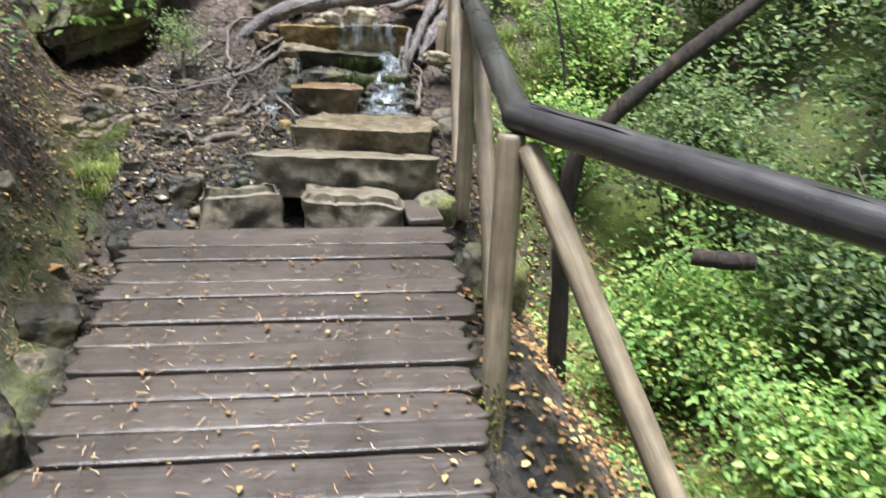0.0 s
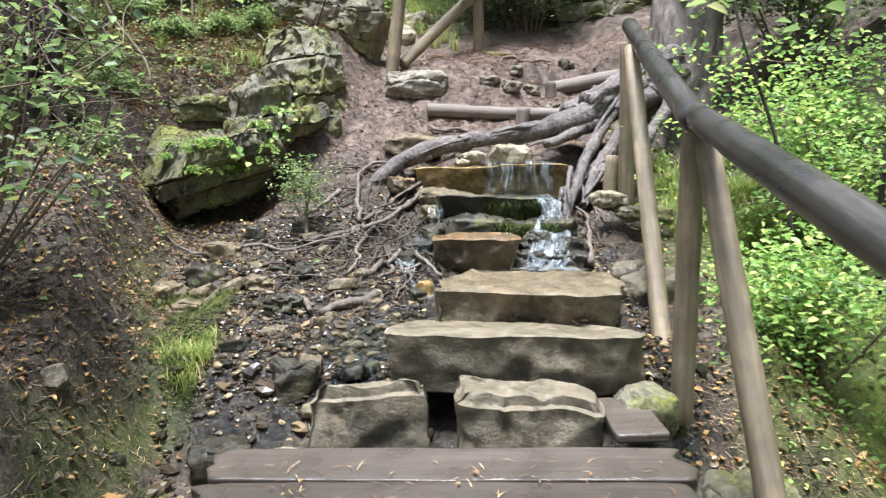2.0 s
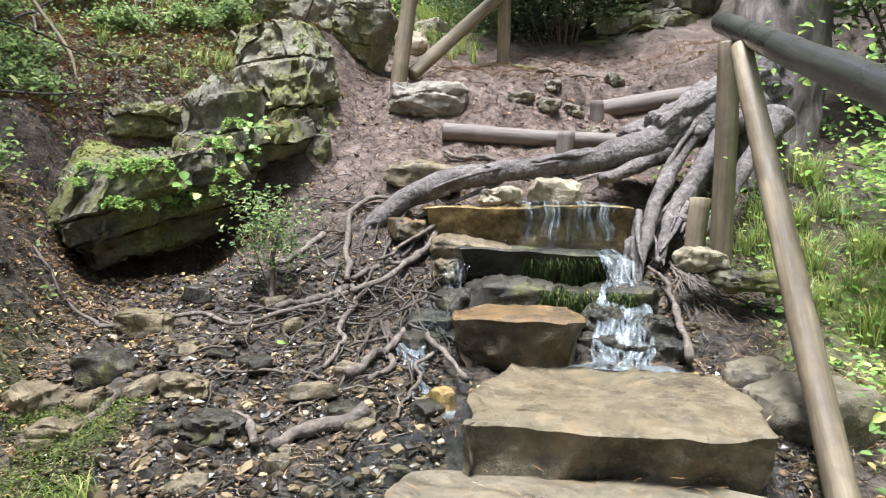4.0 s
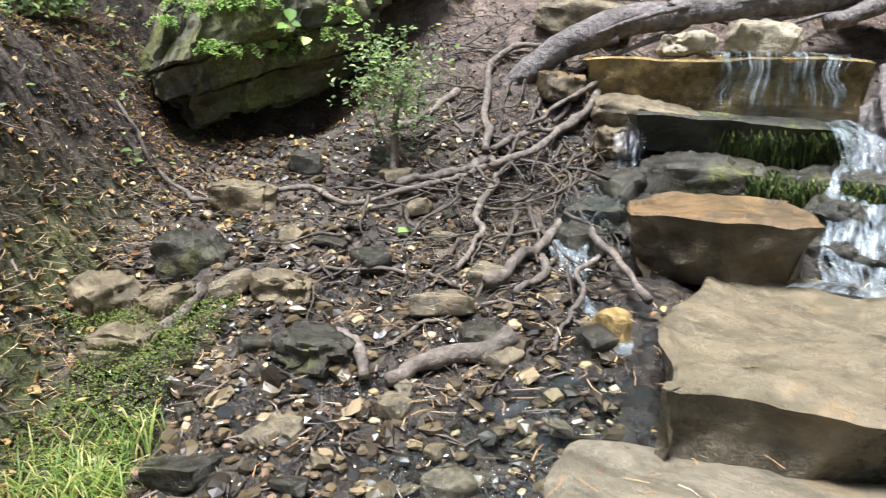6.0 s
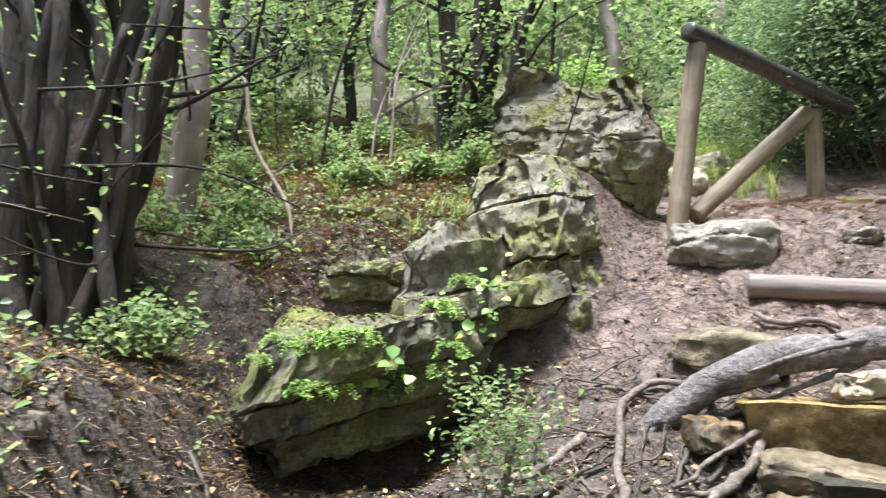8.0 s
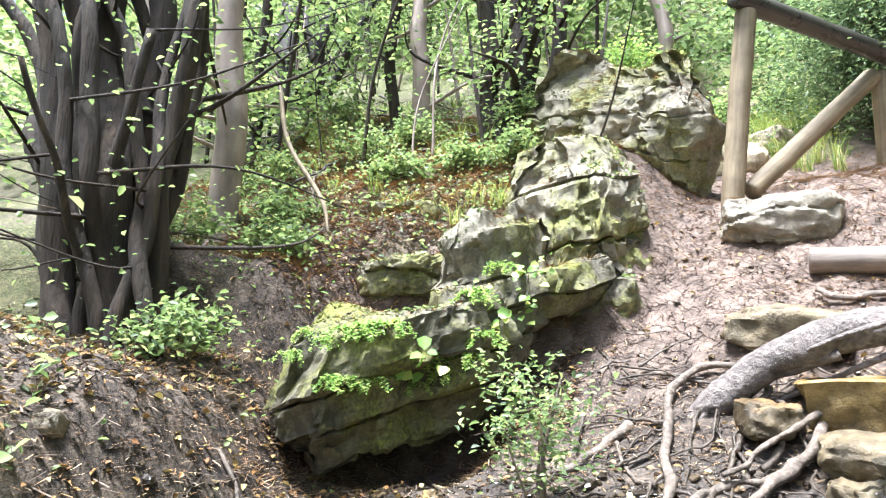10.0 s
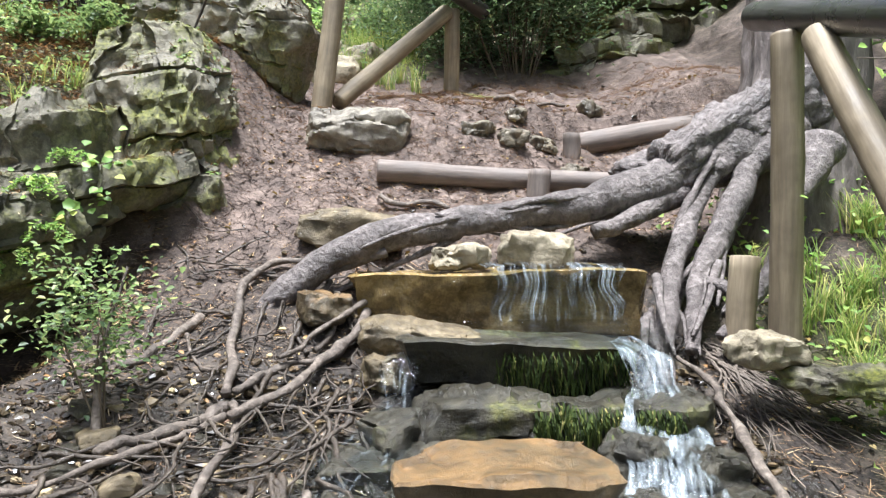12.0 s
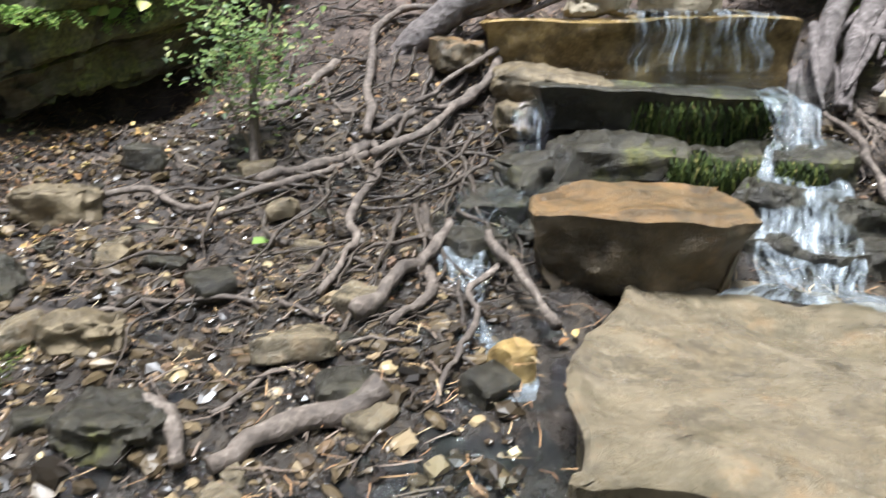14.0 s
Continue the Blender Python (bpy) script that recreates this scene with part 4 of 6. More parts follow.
tagged(mesh_object("driftwood", *tube(lying([(-1.62, 4.92), (-1.50, 5.05), (-1.48, 5.22)], 0.025, 0.02, 0.02, seed=19), 10, 0.25, 19), ROOT), "mossy stub of dead wood at the foot of the bank", "dead wood")
tagged(mesh_object("driftwood", *tube(lying([(-1.16, 4.98), (-1.0, 5.02), (-0.92, 4.9)], 0.018, 0.014, 0.05, seed=20), 10, 0.25, 20), ROOT), "grey piece of dead wood lying in the stream bed", "dead wood")
rr = np.random.default_rng(5)
for k in range(40):  # fan of thin roots below the post
    a = rr.uniform(-0.15, 1.25)
    x0, y0 = 0.95 + 0.1 * rr.random(), 6.42 + 0.2 * rr.random()
    pts = [(x0, y0)]
    for j in range(4):
        a += rr.normal(0, 0.22)
        pts.append((pts[-1][0] + 0.13 * math.sin(a), pts[-1][1] - 0.15 * math.cos(a)))
    root(pts, 0.004 + 0.005 * rr.random(), 0.002, 100 + k, "thin bare root on the earth beside the waterfall", lift=0.03)
for k in range(120):  # thin roots over the bank beside the stream
    a = rr.uniform(-2.6, 2.6)
    x0, y0 = rr.uniform(-1.2, -0.3), rr.uniform(5.3, 7.3)
    pts = [(x0, y0)]
    for j in range(3):
        a += rr.normal(0, 0.4)
        pts.append((pts[-1][0] + 0.1 * math.sin(a), pts[-1][1] - 0.11 * math.cos(a)))
    root(pts, 0.003 + 0.012 * rr.random() ** 2, 0.002, 140 + k, "thin dark wet root on the stream bank", ROOT_WET, lift=0.02)


for k in range(34):
    a = rr.uniform(-1.0, 1.0)
    x0, y0 = rr.uniform(-0.85, -0.3), rr.uniform(5.7, 6.9)
    pts = [(x0, y0)]
    for j in range(4):
        a += rr.normal(0, 0.35)
        pts.append((pts[-1][0] + 0.09 * math.sin(a), pts[-1][1] - 0.10 * math.cos(a)))
    root(pts, 0.006 + 0.012 * rr.random(), 0.003, 700 + k, "tangled dark wet root above the cascade", ROOT_WET, lift=0.05)


# ---- the tree above the steps ----
def build_old_tree():
    tree = empty("tree", 1.9, 7.4, 1.4)
    tagged(tree, "old tree with flaky grey-pink bark and long bare roots", "tree")
    line = curve_through([(1.78, 7.32, 1.1, 0.36), (1.86, 7.37, 1.6, 0.31), (1.97, 7.42, 2.2, 0.28), (2.02, 7.47, 3.2, 0.26), (2.05, 7.5, 4.6, 0.25), (2.1, 7.6, 6.6, 0.20)], 14)
    v, f = tube(line, 40, 0.10, 3)
    c = np.interp(v[:, 2], line[:, 2], line[:, 0]), np.interp(v[:, 2], line[:, 2], line[:, 1])
    ang = np.arctan2(v[:, 1] - c[1], v[:, 0] - c[0])
    plates = fbm(np.stack([np.cos(ang) * 3, np.sin(ang) * 3, v[:, 2] * 1.6], -1), 4, 6, True)
    v[:, 0] += 0.025 * plates * np.cos(ang)
    v[:, 1] += 0.025 * plates * np.sin(ang)
    mesh_object("trunk", v, f, BARK_OLD, tree, "flaky grey-pink bark")
    big = [
        [(1.72, 7.25, 1.72, 0.17), (1.45, 7.18, 1.60, 0.13), (1.1, 7.1, 1.46, 0.10), (0.8, 7.02, 1.37, 0.085), (0.4, 6.97, 1.29, 0.072), (0.05, 6.93, 1.245, 0.066), (-0.22, 6.9, 1.19, 0.064), (-0.48, 6.88, 1.08, 0.06), (-0.66, 6.86, 0.95, 0.05), (-0.78, 6.84, 0.82, 0.04)],
        [(1.62, 7.15, 1.75, 0.12), (1.33, 7.08, 1.53, 0.065), (1.13, 6.95, 1.31, 0.055), (0.95, 6.76, 1.06, 0.05), (0.83, 6.57, 0.86, 0.045), (0.76, 6.42, 0.74, 0.035), (0.74, 6.28, 0.62, 0.02)],
        [(1.7, 7.12, 1.70, 0.12), (1.45, 7.06, 1.5, 0.06), (1.28, 6.94, 1.29, 0.052), (1.08, 6.76, 1.06, 0.044), (0.96, 6.6, 0.9, 0.035), (0.88, 6.45, 0.75, 0.03)],
        [(1.25, 7.1, 1.44, 0.05), (0.98, 7.0, 1.34, 0.045), (0.80, 6.93, 1.25, 0.04), (0.66, 6.92, 1.2, 0.03)],
        [(1.75, 7.0, 1.6, 0.1), (1.5, 6.8, 1.3, 0.05), (1.3, 6.62, 1.05, 0.035), (1.12, 6.52, 0.88, 0.03), (1.0, 6.46, 0.8, 0.02)],
        [(1.0, 6.72, 1.02, 0.03), (1.12, 6.6, 0.96, 0.024), (1.05, 6.52, 0.88, 0.02)],
        [(0.9, 7.03, 1.40, 0.02), (0.6, 6.93, 1.36, 0.017), (0.36, 6.9, 1.33, 0.012), (0.15, 6.9, 1.27, 0.008)],
    ]
    for k, rows in enumerate(big):
        line = curve_through(rows, 22)
        line[:, 3] *= 1 + 0.15 * vnoise(line[:, :3] * 9, k)
        line[:, :3] += 0.012 * np.stack([fbm(line[:, :3] * 6 + q, 3, k) for q in (0, 7, 13)], -1)
        v, f = tube(line, 22, 0.22, 30 + k)
        v += 0.006 * fbm(v * np.array([18, 40, 40]), 3, k)[:, None] * np.array([0.3, 0.6, 1.0])
        mesh_object("root", v, f, ROOT_OLD, tree)
    v, f = stone_verts((1.05, 0.36, 0.3), 45, 36, power=4, cuts=8, cut=0.8, rough=0.11)
    flare = mesh_object("root_flare", v, f, ROOT_OLD, None, "gnarled foot of the trunk")
    flare.matrix_basis = pose(1.32, 7.2, 1.60, 0, -29, 8)
    flare.parent = tree
    flare.matrix_parent_inverse = tree.matrix_basis.inverted()
    rng = np.random.default_rng(77)
    for k in range(34):  # rootlets clinging to the big roots and the earth under them
        rows = np.array(big[k % 3])
        i = rng.integers(1, len(rows) - 2)
        part = rows[i:i + 4].copy()
        part[:, :3] += rng.normal(0, 0.05, 3) + rng.normal(0, 0.03, (len(part), 3))
        part[:, 2] -= 0.03
        part[:, 3] = np.linspace(0.02, 0.006, len(part)) * rng.uniform(0.5, 1.2)
        mesh_object("rootlet", *tube(curve_through(part, 6), 8, 0.3, 90 + k), ROOT_OLD, tree)
    return tree


BARK_OLD = wood_material("plated_old_bark", (0.028, 0.023, 0.02), (0.15, 0.122, 0.108), (0.42, 0.36, 0.335), grain=(16, 16, 4), rough=(0.7, 0.9), relief=0.04)
ROOT_OLD = wood_material("barky_root", (0.02, 0.016, 0.014), (0.135, 0.112, 0.102), (0.37, 0.325, 0.3), grain=(34, 34, 34), rough=(0.35, 0.75), relief=0.03)
BARK_PALE = wood_material("flaky_pale_bark", (0.08, 0.06, 0.05), (0.24, 0.19, 0.165), (0.45, 0.39, 0.35), grain=(9, 9, 2.2))
build_old_tree()
tagged(pole("stake", (1.07, 6.46, 0.72), (1.10, 6.47, 1.10), 0.055, POLE, seed=31), "short weathered stake standing beside the post", "stake")
tagged(pole("stake", (0.94, 8.22, 1.62), (0.95, 8.22, 1.84), 0.055, LOG, seed=32), "short stake holding the step log", "stake")
tagged(pole("stake", (0.58, 7.60, 1.30), (0.59, 7.60, 1.55), 0.06, LOG, seed=33), "short stake holding the step log", "stake")
root([(0.1, 7.45), (0.0, 7.5), (-0.15, 7.48), (-0.25, 7.55)], 0.02, 0.025, 60, "reddish worn root across the path", lift=0.02)
root([(0.55, 8.62), (0.75, 8.55), (1.0, 8.6)], 0.03, 0.02, 61, "dark piece of wood lying on the path", lift=0.03)


# ---- water ----
def sheet(name, rows, label, mat, seed, across=14, along=10, lumps=0.012):
    """Water over rows of x, y, z, half width."""
    line = curve_through(rows, along)
    side = np.gradient(line[:, :2], axis=0)
    side = np.stack([side[:, 1], -side[:, 0]], -1)
    side /= np.maximum(np.linalg.norm(side, axis=1, keepdims=True), 1e-9)
    u = np.linspace(-1, 1, across)
    ragged = 1 + 0.45 * vnoise(line[:, :3] * 9, seed)
    xy = line[:, None, :2] + side[:, None, :] * (u[None, :, None] * (line[:, 3] * ragged)[:, None, None])
    z = line[:, 2][:, None] + 0 * u[None, :]
    v = np.concatenate([xy, z[:, :, None]], -1).reshape(-1, 3)
    n = fbm(v * np.array([13, 13, 9]), 3, seed)
    v[:, 2] += lumps * n
    v[:, 1] -= lumps * 0.7 * np.abs(n)
    faces = [(i * across + j, i * across + j + 1, (i + 1) * across + j + 1, (i + 1) * across + j) for i in range(len(line) - 1) for j in range(across - 1)]
    ob = mesh_object(name, v, faces, mat)
    gone = np.concatenate([[0], np.cumsum(np.linalg.norm(np.diff(line[:, :3], axis=0), axis=1))])
    wide = u[None, :] * line[:, 3][:, None]
    flow = np.stack([wide * 2, gone[:, None] + 0 * wide, 0 * wide + seed], -1)
    at = ob.data.attributes.new("flow", "FLOAT_VECTOR", "POINT")
    at.data.foreach_set("vector", flow.ravel() * np.tile([1.0, 2.0, 1.0], len(v)))
    return tagged(ob, label, "water")


TRICKLE = water_material("thin_falling_water", [(0.5, 0.0), (0.6, 0.3), (0.72, 0.75)], 60.0, 2.2)
DARK_WATER = water_material("thin_dark_cascade", [(0.54, 0.0), (0.63, 0.22), (0.75, 0.65)], 36.0, 6.0)
POOL = water_material("stream_water", [(0.63, 0.0), (0.7, 0.2), (0.8, 0.6)], 16.0, 12.0, 0.04)
sheet("waterfall", [(0.42, 6.78, 1.075, 0.34), (0.42, 6.66, 1.07, 0.34), (0.42, 6.625, 1.04, 0.32), (0.42, 6.61, 0.95, 0.28), (0.42, 6.6, 0.86, 0.25)], "thin clear water falling over the ochre ledge", TRICKLE, 1, 26)
sheet("stream", [(0.4, 6.6, 0.86, 0.3), (0.4, 6.45, 0.845, 0.3), (0.5, 6.3, 0.835, 0.25), (0.58, 6.14, 0.82, 0.14)], "thin sheet of water on the slab", POOL, 2, 18, lumps=0.004)
sheet("waterfall", [(0.52, 6.22, 0.83, 0.06), (0.56, 6.1, 0.79, 0.07), (0.56, 6.03, 0.70, 0.075), (0.54, 5.93, 0.61, 0.10), (0.51, 5.8, 0.54, 0.12), (0.48, 5.68, 0.46, 0.14), (0.45, 5.58, 0.42, 0.17), (0.42, 5.46, 0.407, 0.19)], "white water rushing down beside the rusty block", WATER, 3, 30, lumps=0.014)
sheet("waterfall", [(-0.2, 6.2, 0.80, 0.05), (-0.22, 6.12, 0.74, 0.07), (-0.23, 6.06, 0.64, 0.08), (-0.28, 5.97, 0.58, 0.10), (-0.36, 5.85, 0.54, 0.12), (-0.43, 5.72, 0.48, 0.11)], "small cascade running past the thin slab", DARK_WATER, 4, 18, lumps=0.008)
sheet("stream", [(-0.44, 5.72, 0.46, 0.07), (-0.44, 5.62, 0.43, 0.07), (-0.42, 5.52, 0.36, 0.08), (-0.42, 5.4, 0.335, 0.10), (-0.34, 5.2, 0.29, 0.12), (-0.38, 5.0, 0.255, 0.2), (-0.55, 4.75, 0.20, 0.3), (-0.66, 4.52, 0.14, 0.3)], "shallow stream running among roots and stones", POOL, 5, 18, lumps=0.010)
sheet("waterfall", [(-0.43, 5.66, 0.47, 0.05), (-0.42, 5.58, 0.45, 0.06), (-0.42, 5.52, 0.39, 0.06), (-0.42, 5.44, 0.36, 0.08), (-0.38, 5.28, 0.325, 0.09), (-0.36, 5.14, 0.30, 0.08)], "thin white trickle between the forked roots", WATER, 9, 14, lumps=0.012)
sheet("waterfall", [(-0.64, 4.56, 0.15, 0.16), (-0.64, 4.48, 0.12, 0.15), (-0.64, 4.43, 0.0, 0.15), (-0.64, 4.38, -0.10, 0.16), (-0.66, 4.25, -0.16, 0.2)], "little fall over the edge of the stream bed", DARK_WATER, 6, 18, lumps=0.02)
sheet("waterfall", [(-1.14, 4.56, 0.13, 0.08), (-1.14, 4.48, 0.10, 0.08), (-1.14, 4.42, -0.02, 0.08), (-1.13, 4.33, -0.12, 0.10)], "little fall over the edge of the stream bed", DARK_WATER, 7, 14, lumps=0.02)
sheet("stream", [(0.72, 5.0, 0.10, 0.1), (0.74, 4.6, 0.0, 0.1), (0.73, 4.2, -0.12, 0.1), (0.74, 3.8, -0.26, 0.12), (0.76, 3.4, -0.44, 0.14)], "trickle of water beside the steps", POOL, 8, 12, lumps=0.015)
v, f = stone_verts((0.2, 0.36, 0.04), 90, 8, power=14, cuts=0, rough=0.003)
board = mesh_object("board", v, f, PLANK)
board.matrix_basis = pose(0.49, 3.88, 0.03, 4, 0, 0)
tagged(board, "short wet board lying beside the stone step", "board")


# ---- leaves ----
def leaf_mesh(name, centre, size, mat, rng, parent=None, label="", width=0.62, droop=0.35, face=None, flat=0.6):
    """Many folded leaves: centres (n, 3), sizes (n,). flat: how much they lie level."""
    n = len(centre)
    a = rng.uniform(0, 2 * np.pi, n)
    up = rng.normal(0, 1 - flat, (n, 3)) + np.array([0, 0, 1.0])
    if face is not None:
        up = up + face
    up /= np.linalg.norm(up, axis=1, keepdims=True)
    d = np.stack([np.cos(a), np.sin(a), rng.normal(-droop, 0.3, n)], -1)
    d -= up * (d * up).sum(1, keepdims=True)
    d /= np.maximum(np.linalg.norm(d, axis=1, keepdims=True), 1e-6)
    s = np.cross(up, d)
    k = size[:, None]
    w = k * width * 0.5
    fold = 0.16 * k * up
    tip = d * k * 0.5 - 0.1 * k * up
    pts = np.stack([centre - d * k * 0.5, centre - d * k * 0.18 + s * w + fold, centre + d * k * 0.22 + s * w * 0.8 + fold * 0.7, centre + tip, centre + d * k * 0.22 - s * w * 0.8 + fold * 0.7, centre - d * k * 0.18 - s * w + fold], 1).reshape(-1, 3)
    base = np.arange(n)[:, None] * 6
    faces = np.concatenate([base + [0, 1, 2, 3], base + [0, 3, 4, 5]], 1).reshape(-1, 4)
    me = bpy.data.meshes.new(name)
    me.vertices.add(len(pts))
    me.vertices.foreach_set("co", pts.ravel())
    me.loops.add(faces.size)
    me.loops.foreach_set("vertex_index", faces.ravel().astype(np.int32))
    me.polygons.add(len(faces))
    me.polygons.foreach_set("loop_start", (np.arange(len(faces)) * 4).astype(np.int32))
    me.polygons.foreach_set("loop_total", np.full(len(faces), 4, np.int32))
    me.update(calc_edges=True)
    me.materials.append(mat)
    ob = new(name, me)
    if parent:
        ob.parent = parent
        ob.matrix_parent_inverse = parent.matrix_basis.inverted()
    if label:
        ob["label"] = label
    return ob


LEAF_DARK = island_material("dark_evergreen_leaves", [(0.0, (0.026, 0.048, 0.03)), (0.5, (0.085, 0.135, 0.08)), (0.9, (0.19, 0.26, 0.15)), (1.0, (0.32, 0.35, 0.18))], 0.4, 0.35)
LEAF_LIME = island_material("lime_green_leaves", [(0.0, (0.08, 0.17, 0.04)), (0.5, (0.23, 0.38, 0.095)), (0.9, (0.42, 0.53, 0.15)), (1.0, (0.58, 0.54, 0.16))], 0.45, 0.5)
TWIG = island_material("dark_twigs", [(0.0, (0.012, 0.009, 0.007)), (0.6, (0.05, 0.036, 0.026)), (1.0, (0.16, 0.12, 0.09))], 0.6)
MOSS = island_material("moss_cushions", [(0.0, (0.04, 0.05, 0.01)), (0.6, (0.12, 0.13, 0.02)), (1.0, (0.22, 0.2, 0.04))], 0.9, 0.1)
GRASS = island_material("grass_blades", [(0.0, (0.06, 0.12, 0.02)), (0.6, (0.21, 0.28, 0.055)), (0.85, (0.38, 0.35, 0.11)), (1.0, (0.52, 0.42, 0.18))], 0.5, 0.4)
FALLEN = island_material("fallen_leaves", [(0.0, (0.12, 0.05, 0.02)), (0.5, (0.26, 0.14, 0.05)), (0.8, (0.34, 0.22, 0.07)), (1.0, (0.48, 0.38, 0.16))], 0.6, 0.1)
STEM = wood_material("thin_stems", (0.04, 0.028, 0.018), (0.11, 0.08, 0.05), (0.22, 0.18, 0.12), grain=(40, 40, 8))
DEAD = wood_material("blackened_dead_wood", (0.008, 0.007, 0.006), (0.025, 0.02, 0.018), (0.09, 0.075, 0.065), grain=(30, 30, 5))


def stems_of(base, reach, count, rng, r=0.012, rise=1.0):
    """Forking stems from a base; returns lines and the places along them where leaves grow."""
    lines, spots = [], []
    base = np.array(base, float)
    for _ in range(count):
        a, lean = rng.uniform(0, 2 * np.pi), rng.uniform(0.15, 1.0)
        tip = base + np.array([math.cos(a) * lean * reach[0], math.sin(a) * lean * reach[1], reach[2] * rise * (1.05 - 0.45 * lean) * rng.uniform(0.75, 1.1)])
        mid = base + (tip - base) * 0.5 + rng.normal(0, 0.08, 3) * reach[2] + np.array([0, 0, 0.12 * reach[2]])
        line = curve_through([(*base, r), (*mid, r * 0.7), (*tip, r * 0.25)], 6)
        lines.append(line)
        spots.append(line[5:, :3])
        for _ in range(3):
            s = line[rng.integers(5, len(line)), :3]
            e = s + rng.normal(0, 0.22, 3) * reach[2] * np.array([1, 1, 0.6]) + np.array([0, 0, 0.05])
            tw = curve_through([(*s, r * 0.4), (*(s + (e - s) * 0.5 + rng.normal(0, 0.02, 3)), r * 0.3), (*e, r * 0.15)], 5)
            lines.append(tw)
            spots.append(tw[2:, :3])
    return lines, np.vstack(spots)


def shrub(base, reach, leaves, size, mat, seed, label, stems=9, r=0.012, spread=0.10, name="shrub", width=0.62, flat=0.55, stem_mat=None):
    rng = np.random.default_rng(seed)
    thing = empty(name, *base)
    tagged(thing, label, name.replace("_", " "))
    lines, spots = stems_of(base, reach, stems, rng, r)
    mesh_object("branchwork", *join([tube(l, 5) for l in lines]), stem_mat or STEM, thing)
    c = spots[rng.integers(0, len(spots), leaves)] + rng.normal(0, spread, (leaves, 3)) * np.array([1, 1, 0.7])
    leaf_mesh("foliage", c, size * rng.uniform(0.6, 1.3, leaves), mat, rng, thing, width=width, flat=flat)
    return thing


BRIGHT, EVERGREEN = "bright green leafy shrub on the slope beside the handrail", "dark evergreen shrub with small leaves above the path"
k = 0
for x, y, h, n in [(1.9, 3.4, 1.1, 5200), (2.5, 4.4, 1.5, 6500), (1.8, 4.9, 0.9, 3600), (2.9, 3.0, 1.5, 6500), (2.2, 2.2, 0.9, 4200), (3.4, 5.4, 2.0, 8000), (2.4, 6.0, 1.3, 5200), (3.9, 3.9, 2.2, 8000), (3.6, 2.0, 1.6, 6000), (2.9, 7.4, 1.8, 6500), (4.4, 6.8, 2.6, 9000), (3.2, 9.0, 1.8, 5000), (4.9, 5.0, 2.8, 9000)]:
    k += 1
    near = x < 2.6
    shrub(on_ground(x, y, -0.05), (0.75, 0.75, h), n, 0.045 if near else 0.055, LEAF_LIME if k % 2 else LEAF, 300 + k, BRIGHT, stems=12, spread=0.13)
for j, (x, y, h, n, rx) in enumerate([(1.0, 9.95, 2.1, 24000, 0.9), (1.8, 10.6, 2.6, 22000, 1.0), (0.55, 10.6, 2.0, 14000, 0.8), (3.0, 11.5, 2.8, 14000, 1.0)]):
    shrub(on_ground(x, y, -0.45), (rx, 0.8, h + 0.3), n, 0.045, LEAF_DARK, 340 + j, EVERGREEN, stems=34, r=0.006, spread=0.2, width=0.4)


def wood_tree(name, rows, seed, label, bark, crown=(), leaves=2500, size=0.05, mat=None, branches=5):
    """A tree of tapered stems (each a list of x, y, z, r) with forking branches and a loose crown."""
    rng = np.random.default_rng(seed)
    first = rows[0][0]
    tree = empty(name, first[0], first[1], first[2])
    tagged(tree, label, "tree")
    spots = []
    for i, stem in enumerate(rows):
        line = curve_through(stem, 10)
        line[:, :2] += (0.09 * ss(0, 0.8, line[:, 2] - line[0, 2]))[:, None] * np.stack([fbm(line[:, :3] * 1.6 + 3, 2, seed + i), fbm(line[:, :3] * 1.6 + 9, 2, seed + i)], -1)
        mesh_object("trunk" if i == 0 else "stem", *tube(line, 14, 0.12, seed + i), bark, tree)
        for _ in range(branches):
            s = line[rng.integers(len(line) // 3, len(line))]
            a = rng.uniform(0, 2 * np.pi)
            ln = rng.uniform(0.5, 1.3)
            e = s[:3] + np.array([math.cos(a) * ln, math.sin(a) * ln, rng.uniform(-0.1, 0.6)])
            mid = (s[:3] + e) / 2 + rng.normal(0, 0.12, 3)
            br = curve_through([(*s[:3], s[3] * 0.28), (*mid, s[3] * 0.16), (*e, 0.003)], 7)
            mesh_object("branch", *tube(br, 6, 0.1, seed), bark, tree)
            spots.append(br[4:, :3])
    if leaves:
        spots = np.vstack(spots)
        c = spots[rng.integers(0, len(spots), leaves)] + rng.normal(0, 0.16, (leaves, 3))
        leaf_mesh("crown", c, size * rng.uniform(0.6, 1.3, leaves), mat or LEAF, rng, tree)
    return tree


def trunk(x, y, top, r, lean=(0, 0)):
    z = float(ground_z(x, y)) - 0.1
    return [(x, y, z, r * 1.3), (x + lean[0] * 0.12, y + lean[1] * 0.12, z + 0.3, r), (x + lean[0] * 0.5, y + lean[1] * 0.5, (z + top) / 2, r * 0.9), (x + lean[0], y + lean[1], top, r * 0.65)]


sr = np.random.default_rng(61)
TANGLE = [trunk(-2.95, 6.2, 4.4, 0.10, (-0.3, 0.1)), trunk(-2.62, 6.1, 3.6, 0.035, (-0.7, 0.25)), trunk(-3.05, 6.3, 4.6, 0.07, (0.12, 0.1)), trunk(-3.15, 6.1, 4.3, 0.07, (-0.5, 0.0)), trunk(-2.85, 6.28, 4.4, 0.05, (0.25, 0.15))]
TANGLE += [trunk(-3.0 + sr.normal(0, 0.15), 6.2 + sr.normal(0, 0.12), sr.uniform(2.2, 4.6), sr.uniform(0.015, 0.045), (sr.normal(-0.1, 0.4), sr.normal(0, 0.3))) for _ in range(12)]
